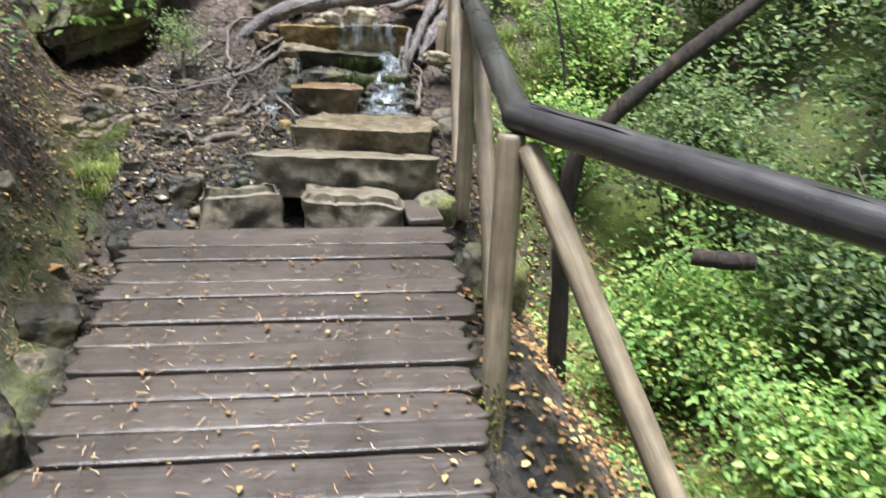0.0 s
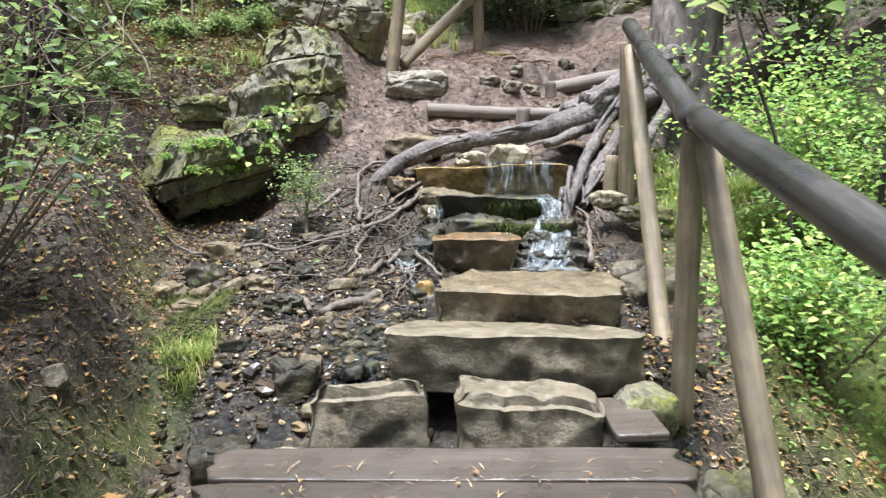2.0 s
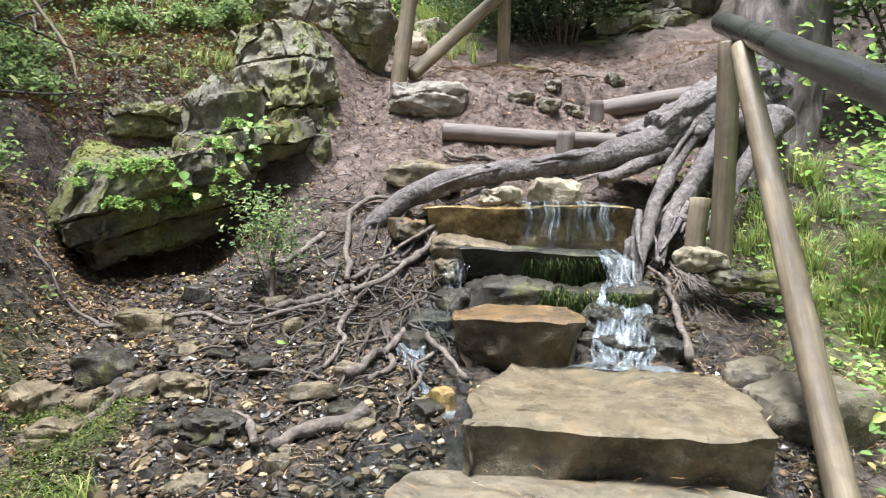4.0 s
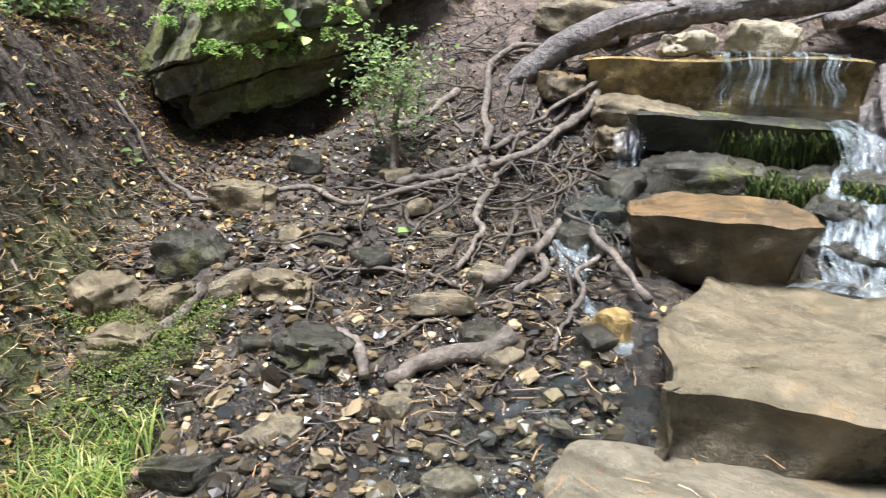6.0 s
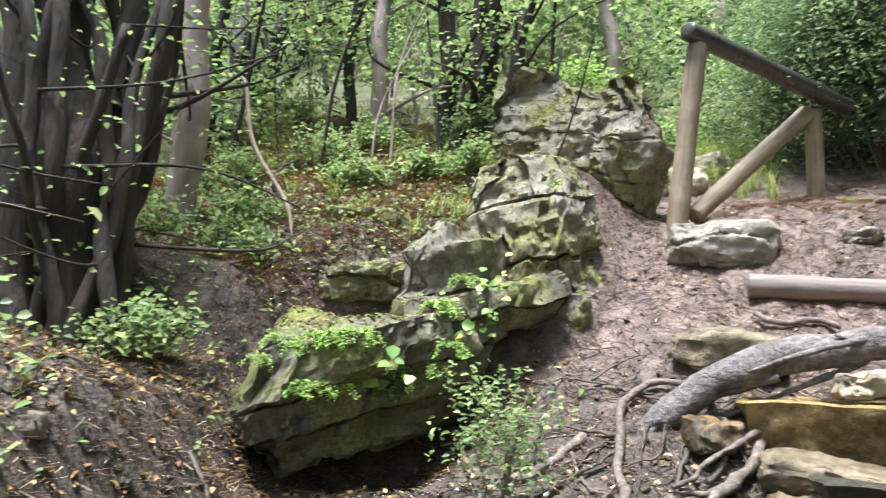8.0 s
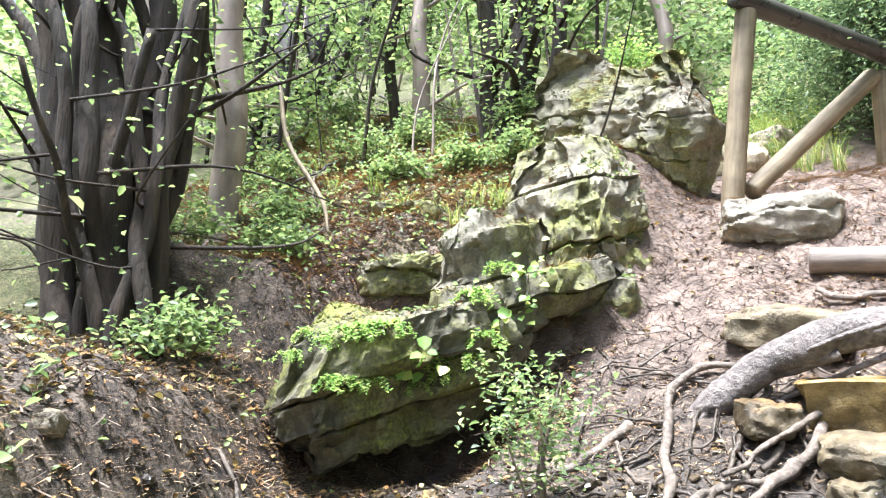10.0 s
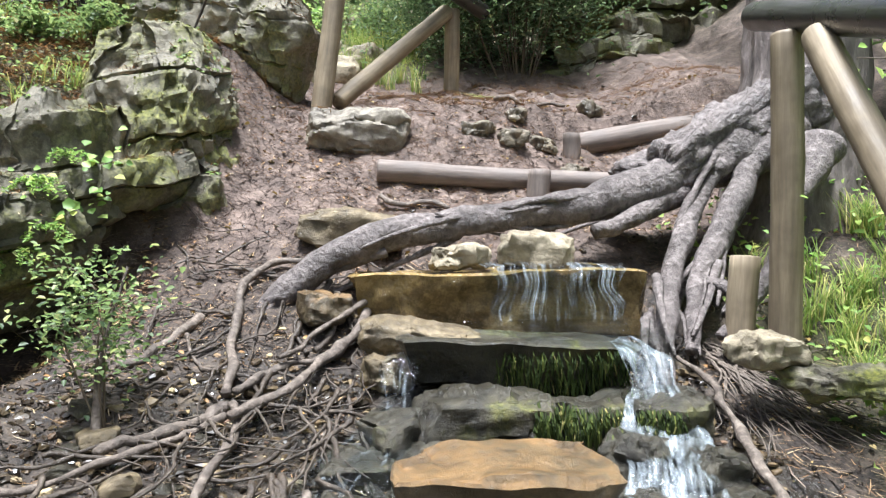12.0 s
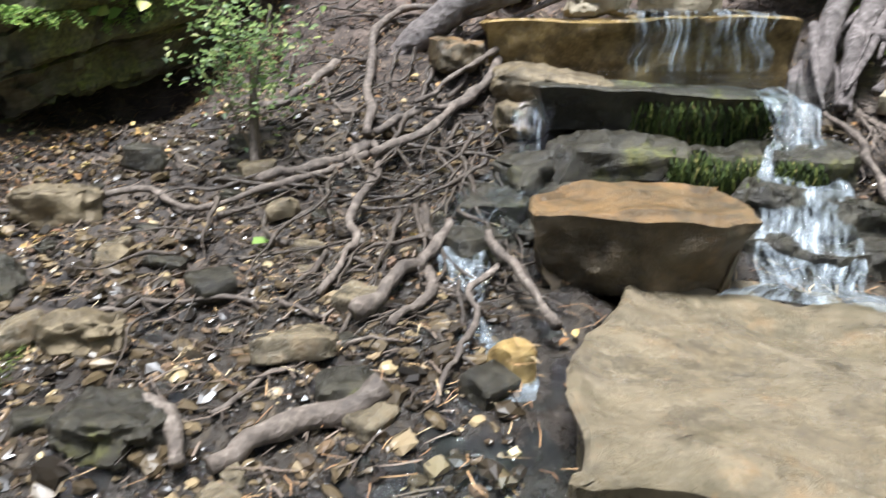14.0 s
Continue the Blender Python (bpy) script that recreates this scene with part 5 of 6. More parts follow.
wood_tree("tree", TANGLE, 401, "dark many-stemmed tree with a mossy foot on the bank", BARK, leaves=1500, branches=3, size=0.03)
wood_tree("tree", [trunk(-3.32, 7.25, 5.2, 0.09, (0.15, 0.0))], 402, "slender pale-barked tree on the slope", BARK_PALE, leaves=1200, branches=4)
wood_tree("tree", [trunk(-2.1, 9.0, 6.0, 0.13, (0.25, 0.1)), trunk(-2.3, 9.1, 5.5, 0.08, (-0.2, 0.1)), trunk(-1.95, 9.1, 5.5, 0.06, (0.6, 0.1))], 403, "mossy brown tree behind the limestone rock", BARK, leaves=2000, branches=9)
wood_tree("tree", [trunk(-2.86, 9.0, 6.0, 0.07, (-0.05, 0.1))], 404, "slender mossy tree on the slope", BARK_PALE, leaves=1500, branches=5)
wood_tree("tree", [trunk(-3.15, 9.1, 6.0, 0.05, (0.1, 0.1))], 405, "slender mossy tree on the slope", BARK, leaves=1500, branches=5)
wood_tree("dead_tree", [trunk(-4.8, 10.0, 5.6, 0.13, (-0.3, 0.2)), trunk(-4.65, 10.0, 5.5, 0.07, (0.4, 0.1)), trunk(-4.9, 9.9, 5.5, 0.06, (0.15, 0.1)), trunk(-4.55, 10.1, 5.5, 0.05, (-0.4, 0.1)), trunk(-4.5, 10.0, 5.3, 0.045, (0.7, 0.1))], 406, "blackened dead tree with many bare stems", DEAD, leaves=0, branches=6)
for j, (x, y, r, l) in enumerate([(-4.1, 8.2, 0.07, -0.2), (-4.4, 8.8, 0.05, 0.3), (-5.6, 8.6, 0.09, 0.2), (-3.8, 11.0, 0.08, 0.2), (-1.2, 11.5, 0.08, -0.2), (-6.5, 11.0, 0.12, 0.0), (-2.4, 12.5, 0.1, 0.3), (-5.4, 13.0, 0.12, 0.0), (4.2, 8.4, 0.1, 0.4), (5.5, 7.5, 0.13, -0.2), (0.0, 14.5, 0.12, 0.1), (5.0, 11.5, 0.14, 0.1)]):
    wood_tree("tree", [trunk(x, y, float(ground_z(x, y)) + 4.2, r, (l, 0.1))], 410 + j, "thin woodland tree with a loose green crown", BARK if j % 2 else BARK_PALE, leaves=2600, branches=9, size=0.06)

# bent bare stems and branches on the right
for j, rows in enumerate([
    [(1.2, 3.3, -1.5, 0.06), (1.08, 3.08, 0.25, 0.046), (1.22, 3.0, 0.68, 0.042), (1.78, 2.9, 1.18, 0.036), (2.5, 2.8, 1.75, 0.03)],
    [(2.6, 5.6, 0.0, 0.02), (2.5, 5.5, 0.9, 0.018), (2.65, 5.5, 1.5, 0.016), (3.1, 5.4, 1.8, 0.012)],
    [(2.9, 5.8, 0.1, 0.05), (2.8, 5.8, 1.2, 0.045), (3.0, 5.9, 2.2, 0.04), (3.4, 6.0, 3.4, 0.03)],
    [(1.9, 5.3, 0.3, 0.014), (1.8, 5.4, 1.1, 0.012), (1.6, 5.5, 1.8, 0.008), (1.5, 5.6, 2.5, 0.006)],
    [(1.68, 2.9, 0.03, 0.042), (1.8, 2.82, 0.03, 0.042), (1.93, 2.75, 0.04, 0.04)],
]):
    tagged(mesh_object("branch", *tube(curve_through(rows, 10), 10, 0.15, 70 + j), BARK), "bare bent branch among the shrubs", "branch")

# low plants on the shelf and slope, and the shrubs hanging over the footbridge
for j, (x, y, h) in enumerate([(-2.9, 7.3, 0.25), (-2.6, 8.0, 0.16), (-2.2, 8.2, 0.16), (-1.95, 8.4, 0.22), (-3.0, 8.4, 0.25), (-3.5, 7.9, 0.3), (-3.7, 9.2, 0.4), (-2.7, 8.7, 0.28), (-2.75, 7.0, 0.2), (-2.0, 8.9, 0.4), (-3.3, 6.9, 0.3), (-2.5, 6.15, 0.2)]):
    shrub(on_ground(x, y, -0.02), (0.3, 0.3, h), 700, 0.035, LEAF, 450 + j, "low green woodland plant on the shelf of earth", stems=7, r=0.004, spread=0.05, name="plant")
sap = shrub(on_ground(-1.10, 6.17, -0.02), (0.16, 0.13, 0.64), 950, 0.024, LEAF, 470, "small green sapling with a crooked stem", stems=5, r=0.004, spread=0.055, name="sapling")
mesh_object("stem", *tube(curve_through([(-1.04, 6.08, 0.50, 0.022), (-1.10, 6.12, 0.54, 0.02), (-1.12, 6.17, 0.68, 0.013), (-1.10, 6.18, 0.85, 0.007), (-1.04, 6.2, 1.08, 0.004)], 8), 8, 0.1, 3), ROOT, sap)
shrub(on_ground(-2.1, 3.9, 0.0), (0.8, 0.45, 1.6), 1300, 0.042, LEAF, 480, "twiggy brown shrub with scattered leaves leaning out from the bank", stems=75, r=0.007, spread=0.10)
shrub(on_ground(-2.25, 3.3, 0.0), (0.7, 0.5, 1.35), 1700, 0.045, LEAF, 481, "leafy shrub on the bank beside the footbridge", stems=12, r=0.012, spread=0.09)
shrub(on_ground(-1.65, 1.9, 0.0), (0.3, 0.4, 0.4), 300, 0.06, LEAF_LIME, 482, "leafy plant on the bank beside the footbridge", stems=7, r=0.006, spread=0.06)


def bough():
    rng = np.random.default_rng(11)
    thing = empty("overhanging_branch", -2.2, 3.3, 1.2)
    tagged(thing, "thin leafy branch hanging across the path over the footbridge", "branch")
    main = curve_through([(-2.2, 3.3, 1.2, 0.010), (-1.5, 3.15, 1.6, 0.007), (-0.8, 3.05, 1.70, 0.004), (-0.1, 3.0, 1.66, 0.003), (0.55, 3.0, 1.58, 0.0015)], 12)
    lines, spots = [main], []
    for _ in range(120):
        s = main[rng.integers(10, len(main)), :3]
        e = s + np.array([rng.normal(0.05, 0.16), rng.normal(0, 0.14), rng.uniform(-0.26, 0.08)])
        tw = curve_through([(*s, 0.003), (*((s + e) / 2 + rng.normal(0, 0.02, 3)), 0.002), (*e, 0.001)], 5)
        lines.append(tw)
        spots.append(tw[2:, :3])
    mesh_object("branchwork", *join([tube(l, 5) for l in lines]), STEM, thing)
    spots = np.vstack(spots)
    c = spots[rng.integers(0, len(spots), 560)] + rng.normal(0, 0.02, (560, 3))
    leaf_mesh("foliage", c, rng.uniform(0.028, 0.06, 560), LEAF, rng, thing, width=0.8)


bough()
build_rail()


# ---- ivy and ferns on the rock ----
def fern(x, y, z, seed, fronds=7, length=0.12):
    rng = np.random.default_rng(seed)
    thing = empty("fern", x, y, z)
    tagged(thing, "small green fern growing on the mossy rock", "fern", "ferns on the rock")
    cs, sz, lines = [], [], []
    for _ in range(fronds):
        a = rng.uniform(math.pi * 0.95, math.pi * 2.1)
        l = length * rng.uniform(0.6, 1.1)
        e = np.array([x + math.cos(a) * l, y + math.sin(a) * l * 0.8, z - l * 0.25])
        m = (np.array([x, y, z]) + e) / 2 + np.array([0, 0, l * 0.35])
        line = curve_through([(x, y, z, 0.002), (*m, 0.0015), (*e, 0.0008)], 8)
        lines.append(line)
        for q in line[3:]:
            cs += [q[:3] + rng.normal(0, 0.006, 3) for _ in range(3)]
            sz += [0.022 * l / 0.12] * 3
    mesh_object("branchwork", *join([tube(l, 4) for l in lines]), STEM, thing)
    leaf_mesh("fronds", np.array(cs), np.array(sz), LEAF_LIME, rng, thing, width=0.35)


cv, cf = [], []
for o in CRAGS:
    k = len(cv)
    cv += [o.matrix_basis @ v.co for v in o.data.vertices]
    cf += [[i + k for i in p.vertices] for p in o.data.polygons]
CRAG_TREE = BVHTree.FromPolygons(cv, cf)


def on_rock(x, z):
    """The spot on the front of the outcrop that lies behind x, z when looked at from the steps."""
    a = Vector((-0.56, 3.84, 1.17))
    return CRAG_TREE.ray_cast(a, (Vector((x, 6.5, z)) - a).normalized())[0]


for j, (x, z) in enumerate([(-2.08, 1.19), (-1.99, 1.03), (-1.5, 1.12), (-1.79, 1.24), (-2.15, 1.23), (-1.88, 1.03), (-1.55, 1.07), (-1.99, 1.23), (-2.25, 1.14), (-1.37, 1.46), (-2.03, 1.03), (-1.46, 1.36), (-1.7, 1.02), (-1.6, 1.12), (-1.42, 1.2)]):
    spot = on_rock(x, z)
    if spot:
        fern(spot.x, spot.y - 0.01, spot.z, 500 + j, 6 + j % 4, 0.085 + 0.014 * (j % 4))
for j, (x, z, n, size) in enumerate([(-1.66, 1.106, 9, 0.06), (-1.36, 1.263, 14, 0.042), (-1.265, 1.435, 14, 0.038), (-1.457, 1.36, 10, 0.035), (-1.274, 1.295, 10, 0.04), (-1.19, 1.445, 8, 0.035)]):
    spot = on_rock(x, z)
    if spot:
        rng = np.random.default_rng(520 + j)
        c = np.array([spot.x, spot.y - 0.04, spot.z]) + rng.normal(0, 0.045, (n, 3))
        tagged(leaf_mesh("ivy", c, size * rng.uniform(0.6, 1.2, n), LEAF_LIME, rng, width=0.95, face=np.array([0, -0.9, 0])), "broad bright green leaves on the mossy rock", "ivy", "leaves on the rock")


# ---- grass ----
def tuft(x, y, z, seed, blades=60, height=0.22):
    rng = np.random.default_rng(seed)
    pts, faces = [], []
    for b in range(blades):
        a, h = rng.uniform(0, 2 * np.pi), height * rng.uniform(0.5, 1.2)
        o = np.array([x, y, z]) + np.array([rng.normal(0, 0.03), rng.normal(0, 0.03), 0])
        d = np.array([math.cos(a), math.sin(a), 0])
        s = np.array([-d[1], d[0], 0]) * 0.003
        n = len(pts)
        for q, (out, up) in enumerate(((0, 0), (0.15, 0.5), (0.45, 0.85), (0.85, 0.8))):
            p = o + d * out * h + np.array([0, 0, up * h])
            pts += [p - s * (1 - q / 3.3), p + s * (1 - q / 3.3)]
        faces += [(n, n + 1, n + 3, n + 2), (n + 2, n + 3, n + 5, n + 4), (n + 4, n + 5, n + 7, n + 6)]
    return np.array(pts), faces


def grass(places, label, mat=None):
    return tagged(mesh_object("grass", *join(places), mat or GRASS), label, "grass", kind="stuff")


rng = np.random.default_rng(3)
grass([tuft(*on_ground(rng.uniform(1.4, 2.2), rng.uniform(5.8, 7.0), -0.01), 600 + j, 60, 0.2) for j in range(40)], "tufts of green and straw-coloured grass beside the post")
grass([tuft(*on_ground(rng.uniform(1.2, 2.3), rng.uniform(0.7, 2.4), -0.01), 640 + j, 90, 0.42) for j in range(55)], "long green grass below the handrail")
grass([tuft(*on_ground(rng.uniform(-1.52, -1.36), rng.uniform(4.25, 4.7), -0.01), 680 + j, 50, 0.10) for j in range(12)], "short green grass on the mossy bank")


def hanging_moss(x0, x1, z0, z1, n, seed):
    """Wet strands that hang from the front faces of the stones."""
    rng = np.random.default_rng(seed)
    verts, faces = [], []
    for o in bpy.data.objects:
        if o.name.split(".")[0] in ("stone_step", "stone"):
            k = len(verts)
            verts += [o.matrix_basis @ v.co for v in o.data.vertices]
            faces += [[i + k for i in p.vertices] for p in o.data.polygons]
    tree = BVHTree.FromPolygons(verts, faces)
    out, quads = [], []
    for x, z in zip(rng.uniform(x0, x1, n), rng.uniform(z0, z1, n)):
        place, _, _, _ = tree.ray_cast(Vector((x, 5.9, z)), Vector((0, 1, 0)))
        if place is None or place.y > 6.3:
            continue
        long, w, y, drift = rng.uniform(0.02, 0.06), rng.uniform(0.001, 0.0028), place.y, rng.normal(0, 0.008)
        k = len(out)
        for f, fore in ((0, 0.0), (0.45, 0.012), (1, 0.010)):
            out += [(x - w + drift * f, y - fore, z - long * f), (x + w * (1 - 0.8 * f) + drift * f, y - fore - 0.001, z - long * f)]
        quads += [(k, k + 1, k + 3, k + 2), (k + 2, k + 3, k + 5, k + 4)]
    ob = mesh_object("moss", out, quads, WET_MOSS, smooth=False)
    return tagged(ob, "wet green moss hanging from the thin slab", "moss", kind="stuff")


WET_MOSS = island_material("wet_hanging_moss", [(0.0, (0.008, 0.012, 0.004)), (0.6, (0.03, 0.045, 0.01)), (0.9, (0.08, 0.095, 0.02)), (1.0, (0.2, 0.17, 0.06))], 0.75, 0.1, 0.1)
hanging_moss(0.16, 0.6, 0.58, 0.7, 900, 61)
hanging_moss(0.1, 0.56, 0.7, 0.8, 380, 62)
grass([tuft(*on_ground(rng.uniform(-4, -1.5), rng.uniform(7.2, 10), -0.01), 720 + j, 30, 0.14) for j in range(60)], "thin woodland grass on the shelf of earth")


# ---- pebbles, litter, undergrowth ----
def pick(n, x0, x1, y0, y1, rng):
    return rng.uniform(x0, x1, n), rng.uniform(y0, y1, n)


def pebbles(n, x0, x1, y0, y1, lo, hi, mat, seed, label, keep=None, jitter=0.22):
    rng = np.random.default_rng(seed)
    x, y = pick(n, x0, x1, y0, y1, rng)
    if keep is not None:
        ok = keep(x, y)
        x, y = x[ok], y[ok]
    z = ground_z(x, y)
    v, f = cube_grid(2)
    v = v / np.linalg.norm(v, axis=1, keepdims=True) ** 0.7
    pieces = []
    for i in range(len(x)):
        s = lo * (hi / lo) ** (rng.random() ** 2)
        m = np.array(pose(0, 0, 0, rng.uniform(-25, 25), rng.uniform(-25, 25), rng.uniform(0, 360)).to_3x3())
        w = (v * (1 + jitter * rng.normal(size=v.shape))) * np.array([s, s * rng.uniform(0.55, 0.95), s * rng.uniform(0.3, 0.6)]) * 0.5
        pieces.append((w @ m.T + np.array([x[i], y[i], z[i] + s * 0.02]), f))
    ob = mesh_object("pebbles", *join(pieces), mat, smooth=False)
    return tagged(ob, label, "pebbles", kind="stuff")


PEBBLE = island_material("mixed_pebbles", [(0.0, (0.008, 0.006, 0.004)), (0.5, (0.032, 0.023, 0.013)), (0.85, (0.09, 0.065, 0.034)), (1.0, (0.2, 0.15, 0.085))], 0.36)


PEBBLE_TAN = island_material("yellowish_pebbles", [(0.0, (0.05, 0.035, 0.02)), (0.5, (0.12, 0.09, 0.05)), (1.0, (0.27, 0.21, 0.13))], 0.35)


GRAVEL = island_material("wet_brown_gravel", [(0.0, (0.01, 0.007, 0.005)), (0.45, (0.04, 0.028, 0.017)), (0.7, (0.1, 0.07, 0.038)), (0.85, (0.14, 0.09, 0.06)), (0.95, (0.25, 0.19, 0.1)), (1.0, (0.42, 0.34, 0.2))], 0.22, spec=0.5)


def in_bed(x, y):
    return (x > bank_foot(y) - 0.02) & ~((x > -0.3) & (x < 0.75) & (y < 6.4) & (y > 3.6)) & (x < 1.0)


pebbles(11000, -2.0, 0.9, 4.3, 6.6, 0.008, 0.045, GRAVEL, 25, "wet brown and ochre gravel in the stream bed", in_bed, jitter=0.1)
pebbles(2600, -1.7, 1.0, 3.2, 4.5, 0.01, 0.05, GRAVEL, 26, "wet brown gravel below the little fall", in_bed, jitter=0.1)
pebbles(5200, -2.1, 0.9, 4.4, 6.5, 0.012, 0.07, PEBBLE, 21, "wet pebbles in the stream bed", in_bed)
pebbles(900, -1.7, 1.0, 3.3, 4.5, 0.02, 0.12, PEBBLE, 22, "wet pebbles below the little fall", in_bed)
pebbles(1200, -1.2, 1.6, 6.6, 9.5, 0.008, 0.04, PEBBLE, 23, "small stones on the trodden path")
pebbles(900, -3.2, -1.5, 3.0, 6.5, 0.008, 0.05, PEBBLE, 24, "small stones on the earth bank")


def litter(name, x, y, z, length, wide, mat, seed, label):
    """Dry needles lying about: thin folded strips."""
    rng = np.random.default_rng(seed)
    n = len(x)
    a = rng.uniform(0, 2 * np.pi, n)
    l = length * rng.uniform(0.5, 1.2, n)
    d = np.stack([np.cos(a), np.sin(a), rng.normal(0, 0.16, n)], -1) * l[:, None] * 0.5
    s = np.stack([-np.sin(a), np.cos(a), 0 * a], -1) * wide * 0.5
    c = np.stack([x, y, z], -1)
    bend = np.stack([-np.sin(a), np.cos(a), 0 * a + 0.4], -1) * (rng.normal(0, 0.10, n) * l)[:, None]
    pts = np.stack([c - d - s, c - d + s, c + bend - s, c + bend + s, c + d - s * 0.4, c + d + s * 0.4], 1).reshape(-1, 3)
    b = np.arange(n)[:, None] * 6
    faces = np.concatenate([b + [0, 1, 3, 2], b + [2, 3, 5, 4]], 1).reshape(-1, 4)
    ob = mesh_object(name, pts, faces.tolist(), mat, smooth=False)
    return tagged(ob, label, "litter", kind="stuff")


pebbles(110, -1.6, -0.3, 4.75, 6.4, 0.012, 0.045, PEBBLE_TAN, 46, "yellowish chips of stone strewn over the stream bank")
rng = np.random.default_rng(31)
x, y = pick(70000, -3.6, 2.0, 3.0, 9.6, rng)
dens = 0.45 + 0.55 * ss(-0.2, 0.5, fbm(np.stack([x * 1.4, y * 1.4, 0 * x], -1), 3, 5))
wetbed = (x > bank_foot(y)) & (x < 0.9) & (y < 6.6)
ok = (rng.random(len(x)) < dens * np.where(wetbed, 0.09, 1.0) * np.where((x < -1.7) & (y < 6.6), 0.8, 1.0)) & ~((x > -1.1) & (x < 0.7) & (y < 4.6))
x, y = x[ok], y[ok]
litter("needle_litter", x, y, ground_z(x, y) + 0.014, 0.065, 0.0023, NEEDLES, 1, "dry orange and straw-coloured needles on the earth")
x, y = pick(7000, -3.4, -1.75, 3.0, 6.6, rng)
litter("needle_litter", x, y, ground_z(x, y) + 0.014, 0.055, 0.0022, NEEDLES, 8, "dry needles and bits of leaf on the earth bank")
x, y = pick(3500, -3.0, -2.1, 6.0, 7.3, rng)
litter("needle_litter", x, y, ground_z(x, y) + 0.014, 0.06, 0.003, NEEDLES, 18, "dry needles on the slope beside the rock")
x, y = pick(260, -2.9, -2.2, 6.2, 7.3, rng)
tagged(leaf_mesh("undergrowth", np.stack([x, y, ground_z(x, y) + rng.uniform(0.01, 0.07, len(x))], -1), rng.uniform(0.012, 0.035, len(x)), LEAF_LIME, rng), "scattered green seedlings beside the rock", "undergrowth", kind="stuff")
x, y = pick(26000, -4.2, -1.2, 6.8, 9.6, rng)
litter("needle_litter", x, y, ground_z(x, y) + 0.02, 0.09, 0.006, NEEDLES, 2, "rusty needles and dead leaves on the shelf of earth")
x, y = pick(5000, -3.4, -1.6, 2.6, 6.4, rng)
litter("twig_litter", x, y, ground_z(x, y) + 0.014, 0.10, 0.006, TWIG, 15, "dark twigs and brown stalks on the earth bank")
x, y = pick(2600, -3.3, -1.55, 2.4, 6.4, rng)
tagged(leaf_mesh("fallen_leaves", np.stack([x, y, ground_z(x, y) + 0.015], -1), rng.uniform(0.015, 0.04, len(x)), FALLEN, rng, flat=0.6, droop=0), "brown fallen leaves on the earth bank", "leaves", kind="stuff")
x, y = pick(9000, -2.4, 1.6, 4.3, 8.6, rng)
ok = ~((x > -0.45) & (x < 0.8) & (y < 6.9))
x, y = x[ok], y[ok]
litter("twig_litter", x, y, ground_z(x, y) + 0.012, 0.09, 0.005, TWIG, 14, "dark broken twigs and rootlets on the wet earth")
x, y = pick(16000, -1.2, 2.4, 7.0, 9.8, rng)
ok = fbm(np.stack([x * 1.8, y * 1.8, 0 * x], -1), 3, 15) > -0.1
x, y = x[ok], y[ok]
litter("needle_litter", x, y, ground_z(x, y) + 0.013, 0.07, 0.003, NEEDLES, 9, "rusty needles drifted over the trodden path")
x, y = pick(1200, -1.05, 0.5, 0.2, 3.6, rng)
ok = x < 0.58 - 0.13 * (3.6 - y)
x, y = x[ok], y[ok]
litter("needle_litter", x, y, 0.15 * (y - 3.6) + 0.006, 0.042, 0.003, NEEDLES, 3, "dry needles scattered on the planks")
x, y = pick(150, -0.5, 0.8, 4.15, 5.5, rng)
z = np.where(y < 4.7, 0.30, 0.395)
litter("needle_litter", x, y, z - 0.045 * (x + 0.3) * 0.8 + 0.004, 0.05, 0.0022, NEEDLES, 4, "dry needles on the stone steps")
x, y = pick(170, -1.0, 0.42, 0.2, 3.5, rng)
tagged(leaf_mesh("fallen_leaves", np.stack([x, y, 0.15 * (y - 3.6) + 0.012], -1), rng.uniform(0.012, 0.035, len(x)), FALLEN, rng, flat=0.9, droop=0), "small yellow fallen leaves on the planks", "leaves", kind="stuff")
x, y = pick(1500, -3.4, 2.0, 2.4, 9.0, rng)
ok = ~((x > bank_foot(y)) & (x < 0.9) & (y < 6.4)) | (rng.random(len(x)) < 0.25)
x, y = x[ok], y[ok]
tagged(leaf_mesh("fallen_leaves", np.stack([x, y, ground_z(x, y) + 0.02], -1), rng.uniform(0.015, 0.036, len(x)), FALLEN, rng, flat=0.7, droop=0), "brown and yellow fallen leaves on the earth", "leaves", kind="stuff")
x, y = pick(2600, 0.62, 2.4, 0.5, 4.7, rng)
tagged(leaf_mesh("fallen_leaves", np.stack([x, y, ground_z(x, y) + 0.02], -1), rng.uniform(0.022, 0.05, len(x)), FALLEN, rng, flat=0.8, droop=0), "brown fallen leaves on the slope below the handrail", "leaves", kind="stuff")
x, y = pick(5200, 1.1, 3.2, 0.3, 7.5, rng)
tagged(leaf_mesh("undergrowth", np.stack([x, y, ground_z(x, y) + rng.uniform(0.02, 0.18, len(x))], -1), rng.uniform(0.02, 0.05, len(x)), LEAF_LIME, rng), "low green undergrowth on the slope", "undergrowth", kind="stuff")
x, y = pick(3400, -4.2, -1.5, 7.2, 10.2, rng)
tagged(leaf_mesh("undergrowth", np.stack([x, y, ground_z(x, y) + rng.uniform(0.01, 0.10, len(x)) ], -1), rng.uniform(0.015, 0.04, len(x)), LEAF, rng), "low green plants and moss on the shelf of earth", "undergrowth", kind="stuff")
x, y = pick(350, -3.3, -1.9, 3.2, 6.4, rng)
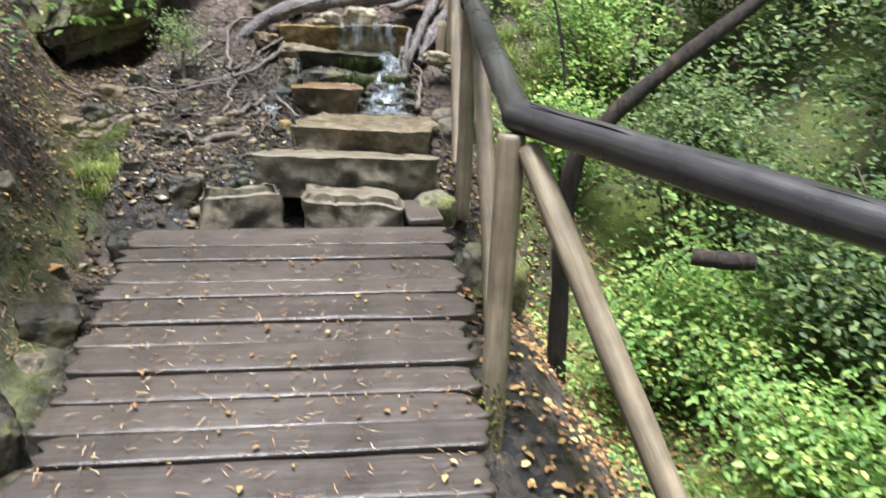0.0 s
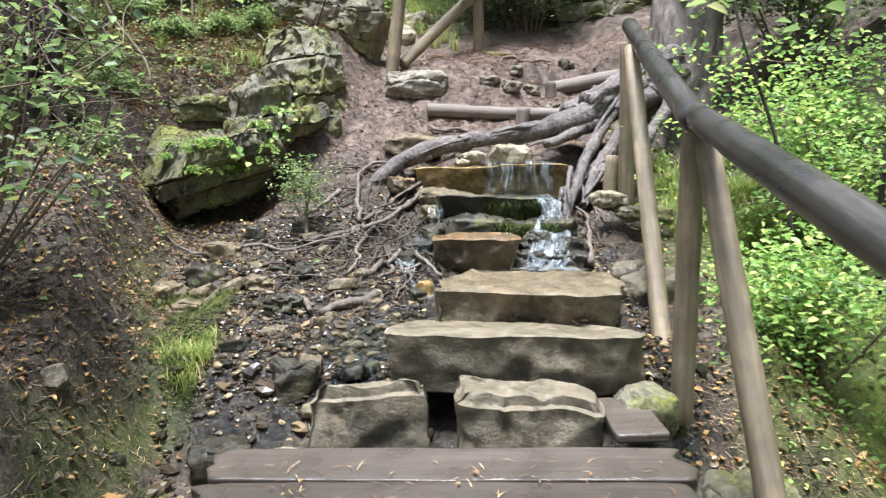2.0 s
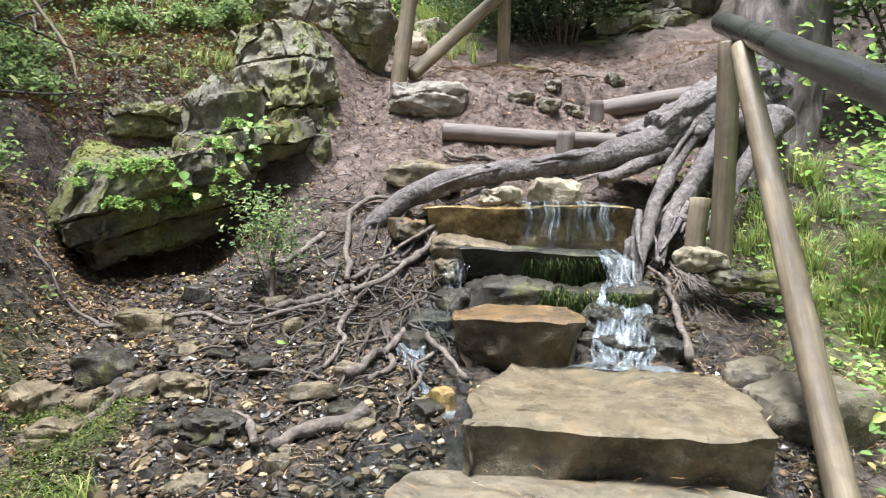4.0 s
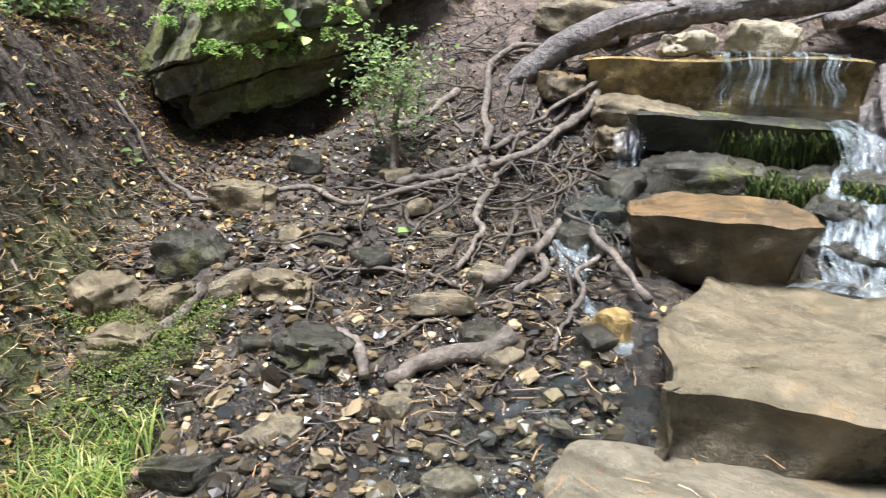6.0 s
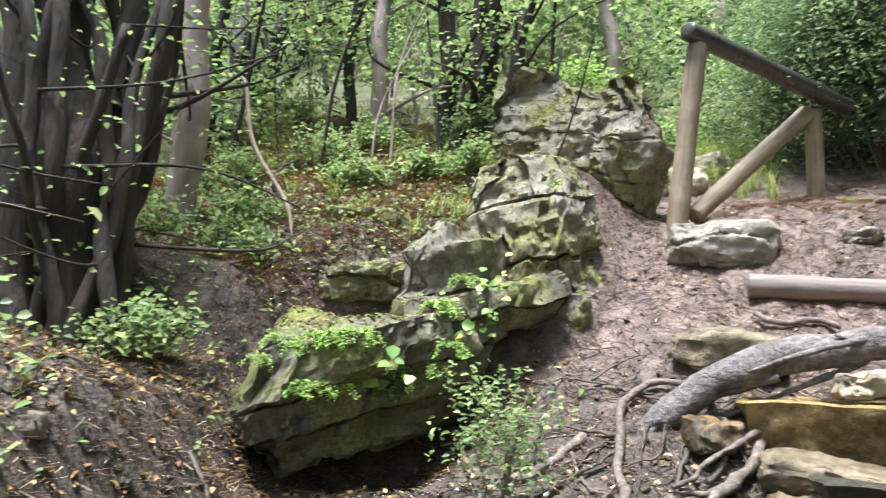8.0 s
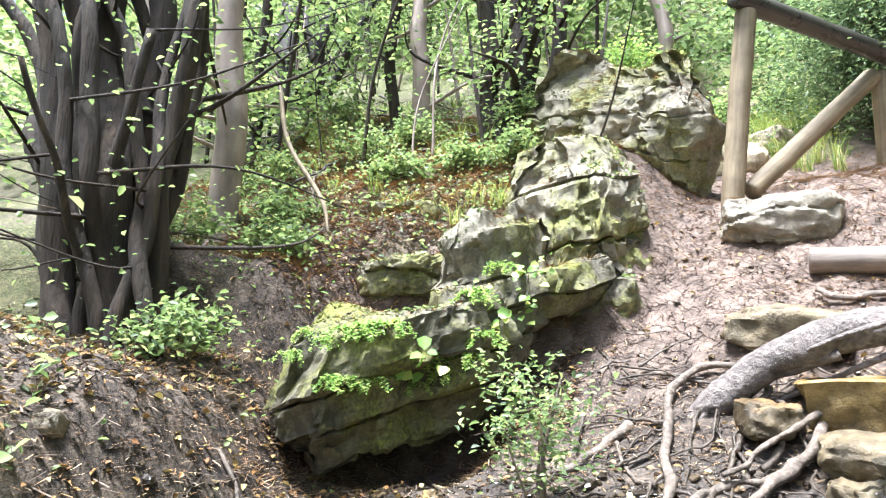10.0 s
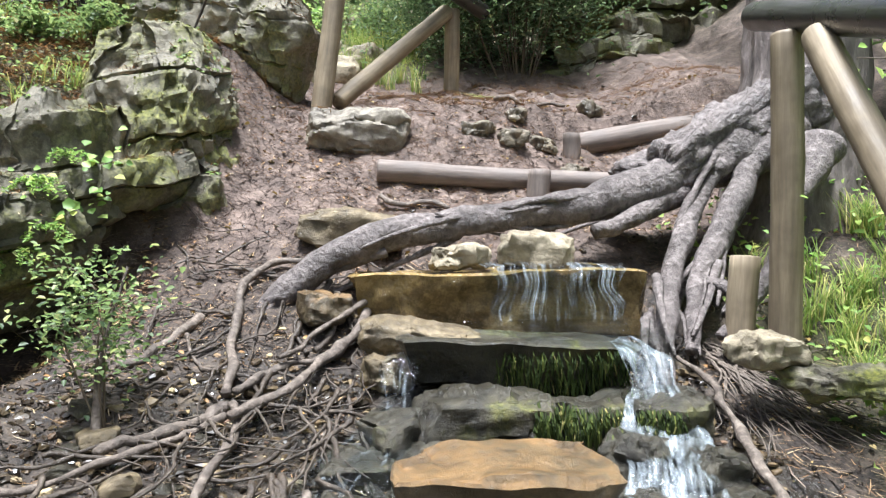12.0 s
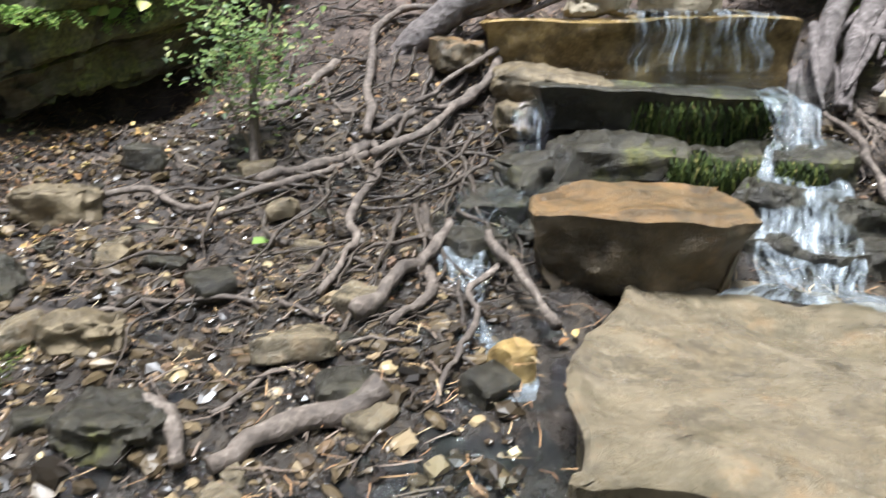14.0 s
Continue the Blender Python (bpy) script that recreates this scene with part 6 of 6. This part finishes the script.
tagged(leaf_mesh("undergrowth", np.stack([x, y, ground_z(x, y) + rng.uniform(0.01, 0.06, len(x)) ], -1), rng.uniform(0.012, 0.034, len(x)), LEAF, rng), "scattered green seedlings on the earth bank", "undergrowth", kind="stuff")


def tops(objects, n, x0, x1, y0, y1, rng, steep=0.45):
    """Random places on the upper faces of objects: points."""
    verts, faces = [], []
    for o in objects:
        k = len(verts)
        verts += [o.matrix_basis @ v.co for v in o.data.vertices]
        faces += [[i + k for i in p.vertices] for p in o.data.polygons]
    tree = BVHTree.FromPolygons(verts, faces)
    out = []
    for x, y in zip(*pick(n, x0, x1, y0, y1, rng)):
        place, normal, _, _ = tree.ray_cast(Vector((x, y, 6)), Vector((0, 0, -1)))
        if place and abs(normal.z) > steep and place.z > float(ground_z(x, y, False)):
            out.append(place)
    return np.array(out)


p = tops(CRAGS, 15000, -2.7, -0.5, 6.4, 9.1, rng)
n = fbm(p * 3, 3, 4)
q = p[n > -0.1]
litter("needle_litter", q[:, 0], q[:, 1], q[:, 2] + 0.007, 0.065, 0.0042, NEEDLES, 12, "rusty needles lying on the limestone rocks")
q = p[n < -0.25]
tagged(leaf_mesh("moss", q + np.array([0, 0, 0.004]), rng.uniform(0.008, 0.02, len(q)), MOSS, rng), "yellow-green moss on the limestone rocks", "moss", kind="stuff")


def far_wood(n, x0, x1, y0, y1, height, size, mat, seed):
    rng = np.random.default_rng(seed)
    x, y = pick(n, x0, x1, y0, y1, rng)
    p = np.stack([x * 0.9, y * 0.9, 0 * x], -1)
    h = height * (0.25 + 0.75 * ss(-0.5, 0.7, fbm(p, 3, seed)))
    z = ground_z(x, y, False) + h * rng.random(n) ** 0.6
    gap = fbm(np.stack([x, y, z], -1) * 1.1, 3, seed + 1) > -0.25
    c = np.stack([x, y, z], -1)[gap]
    ob = leaf_mesh("far_undergrowth", c, size * rng.uniform(0.6, 1.4, len(c)), mat, rng)
    return tagged(ob, "dense green woodland covering the hillside", "woodland", kind="stuff")


far_wood(20000, -9, 5, 11.5, 17, 3.2, 0.10, LEAF, 71)
far_wood(16000, -9, 5, 11.0, 16, 3.4, 0.08, LEAF_DARK, 77)
far_wood(12000, 4.2, 8, 0, 11, 3.0, 0.08, LEAF_DARK, 78)
far_wood(14000, -16, 12, 16, 30, 6.0, 0.24, LEAF, 72)
far_wood(16000, 4.6, 9, -1, 12, 3.2, 0.09, LEAF, 73)
far_wood(9000, 8, 16, -3, 18, 6.0, 0.22, LEAF, 74)
far_wood(9000, -9.5, -5.6, 3, 12, 2.6, 0.09, LEAF, 75)
far_wood(6000, -16, -8, 0, 18, 6.0, 0.22, LEAF, 76)

# ---- single leaves that stand out ----
rng = np.random.default_rng(88)
for x, y, size, mat, label in [(-1.5, 3.78, 0.12, FALLEN, "big pale fallen maple leaf beside the footbridge"), (-0.98, 5.72, 0.06, LEAF_LIME, "green leaf lying on the mud"), (0.1, 4.75, 0.034, FALLEN, "rusty fallen leaf on the slab step")]:
    z = 0.40 if x > 0 else float(ground_z(x, y)) + 0.03
    ob = leaf_mesh("leaf", np.array([[x, y, z]]), np.array([size]), mat, rng, width=0.9, flat=0.95, droop=0)
    tagged(ob, label, "leaf")
for j, (x, y) in enumerate([(-2.05, 5.1), (-2.35, 5.7), (-2.5, 5.5), (-2.0, 5.75), (-2.2, 5.3), (-1.95, 4.9)]):
    shrub(on_ground(x, y, -0.01), (0.08, 0.08, 0.08), 14, 0.036, LEAF, 900 + j, "small bright green seedling on the earth bank", stems=5, r=0.002, spread=0.03, name="seedling", width=0.85)
far_wood(9000, -12, 12, -16, -3.5, 4.5, 0.16, LEAF, 79)
far_wood(7000, -9, -3.4, -3, 3.5, 2.4, 0.10, LEAF, 80)

# ---- the upper path's edge beyond the fence ----
rng = np.random.default_rng(97)
grass([tuft(*on_ground(rng.uniform(-1.3, 0.2), rng.uniform(9.3, 12.5), -0.01), 800 + j, 46, 0.22) for j in range(70)], "straw-coloured and green grass beside the upper path")
for j, (x, y) in enumerate([(-0.95, 9.5), (-0.7, 10.4), (-1.4, 9.9), (-0.2, 11.2)]):
    shrub(on_ground(x, y, -0.03), (0.35, 0.35, 0.5), 900, 0.04, LEAF if j % 2 else LEAF_LIME, 950 + j, "low green shrub beside the upper path", stems=9, r=0.005, spread=0.07)
for j, (x, y) in enumerate([(-0.55, 9.6), (-0.75, 10.9), (-0.3, 10.3), (-0.35, 12.0)]):
    loose(on_ground(x, y, 0.05), (0.36, 0.3, 0.24), STONE_PALE, 960 + j, (0, 4, 33 * j), "pale weathered stone beside the upper path")
p = tops(CRAGS, 2500, -2.5, -1.0, 6.5, 8.0, rng, 0.2)
p = p[fbm(p * 2.2, 3, 44) > 0.05]
tagged(leaf_mesh("undergrowth", p + np.array([0, 0, 0.01]), rng.uniform(0.012, 0.03, len(p)), LEAF, rng), "tiny green plants rooted in the limestone rocks", "plants", kind="stuff")

# ---- thin bare stems and dead sticks among the trees ----
rng = np.random.default_rng(123)
for j in range(46):
    x, y = rng.uniform(-5.2, -1.3), rng.uniform(8.0, 11.0)
    z = float(ground_z(x, y)) - 0.03
    h, r = rng.uniform(0.8, 2.8), rng.uniform(0.006, 0.02)
    lx, ly = rng.normal(0, 0.35, 2)
    line = curve_through([(x, y, z, r), (x + 0.3 * lx + rng.normal(0, 0.08), y + 0.3 * ly, z + 0.45 * h, 0.8 * r), (x + lx, y + ly, z + h, 0.35 * r)], 8)
    tagged(mesh_object("stem", *tube(line, 7, 0.15, j), BARK if j % 3 else BARK_PALE), "thin bare stem standing among the trees", "stem", "bare stems")
for j in range(26):
    x, y, a = rng.uniform(-5.0, -1.5), rng.uniform(8.2, 10.4), rng.uniform(0, 6.28)
    l = rng.uniform(0.3, 0.9)
    pts = [(x, y), (x + 0.5 * l * math.cos(a) + rng.normal(0, 0.04), y + 0.5 * l * math.sin(a)), (x + l * math.cos(a), y + l * math.sin(a))]
    tagged(mesh_object("stick", *tube(lying(pts, 0.012, 0.005, 0.06, seed=j), 7, 0.2, j), DEAD if j % 2 else ROOT), "dead grey stick lying under the trees", "stick", "dead sticks")
line = curve_through([(-2.95, 7.2, 2.75, 0.006), (-2.85, 7.15, 2.65, 0.012), (-2.75, 7.1, 2.3, 0.013), (-2.5, 7.05, 1.95, 0.012), (-2.42, 7.0, 1.75, 0.006)], 10)
tagged(mesh_object("stick", *tube(line, 8, 0.15, 5), POLE), "pale bent stick hanging down from the slender tree", "stick")

# ---- green moss on the foot of the bank ----
rng = np.random.default_rng(211)
GREEN_MOSS = island_material("bright_bank_moss", [(0.0, (0.03, 0.045, 0.008)), (0.6, (0.085, 0.115, 0.018)), (1.0, (0.18, 0.2, 0.035))], 0.8, 0.2)
x, y = pick(34000, -1.85, -1.25, 3.9, 5.3, rng)
mound = fbm(np.stack([x * 3.2, y * 3.2, 0 * x], -1), 3, 91)
ok = (mound > 0.2) & (x < -1.36)
x, y, mound = x[ok], y[ok], mound[ok]
tagged(leaf_mesh("moss", np.stack([x, y, ground_z(x, y) + 0.004 + 0.09 * mound * rng.random(len(x))], -1), rng.uniform(0.004, 0.009, len(x)), GREEN_MOSS, rng), "bright green moss cushions at the foot of the bank", "moss", kind="stuff")
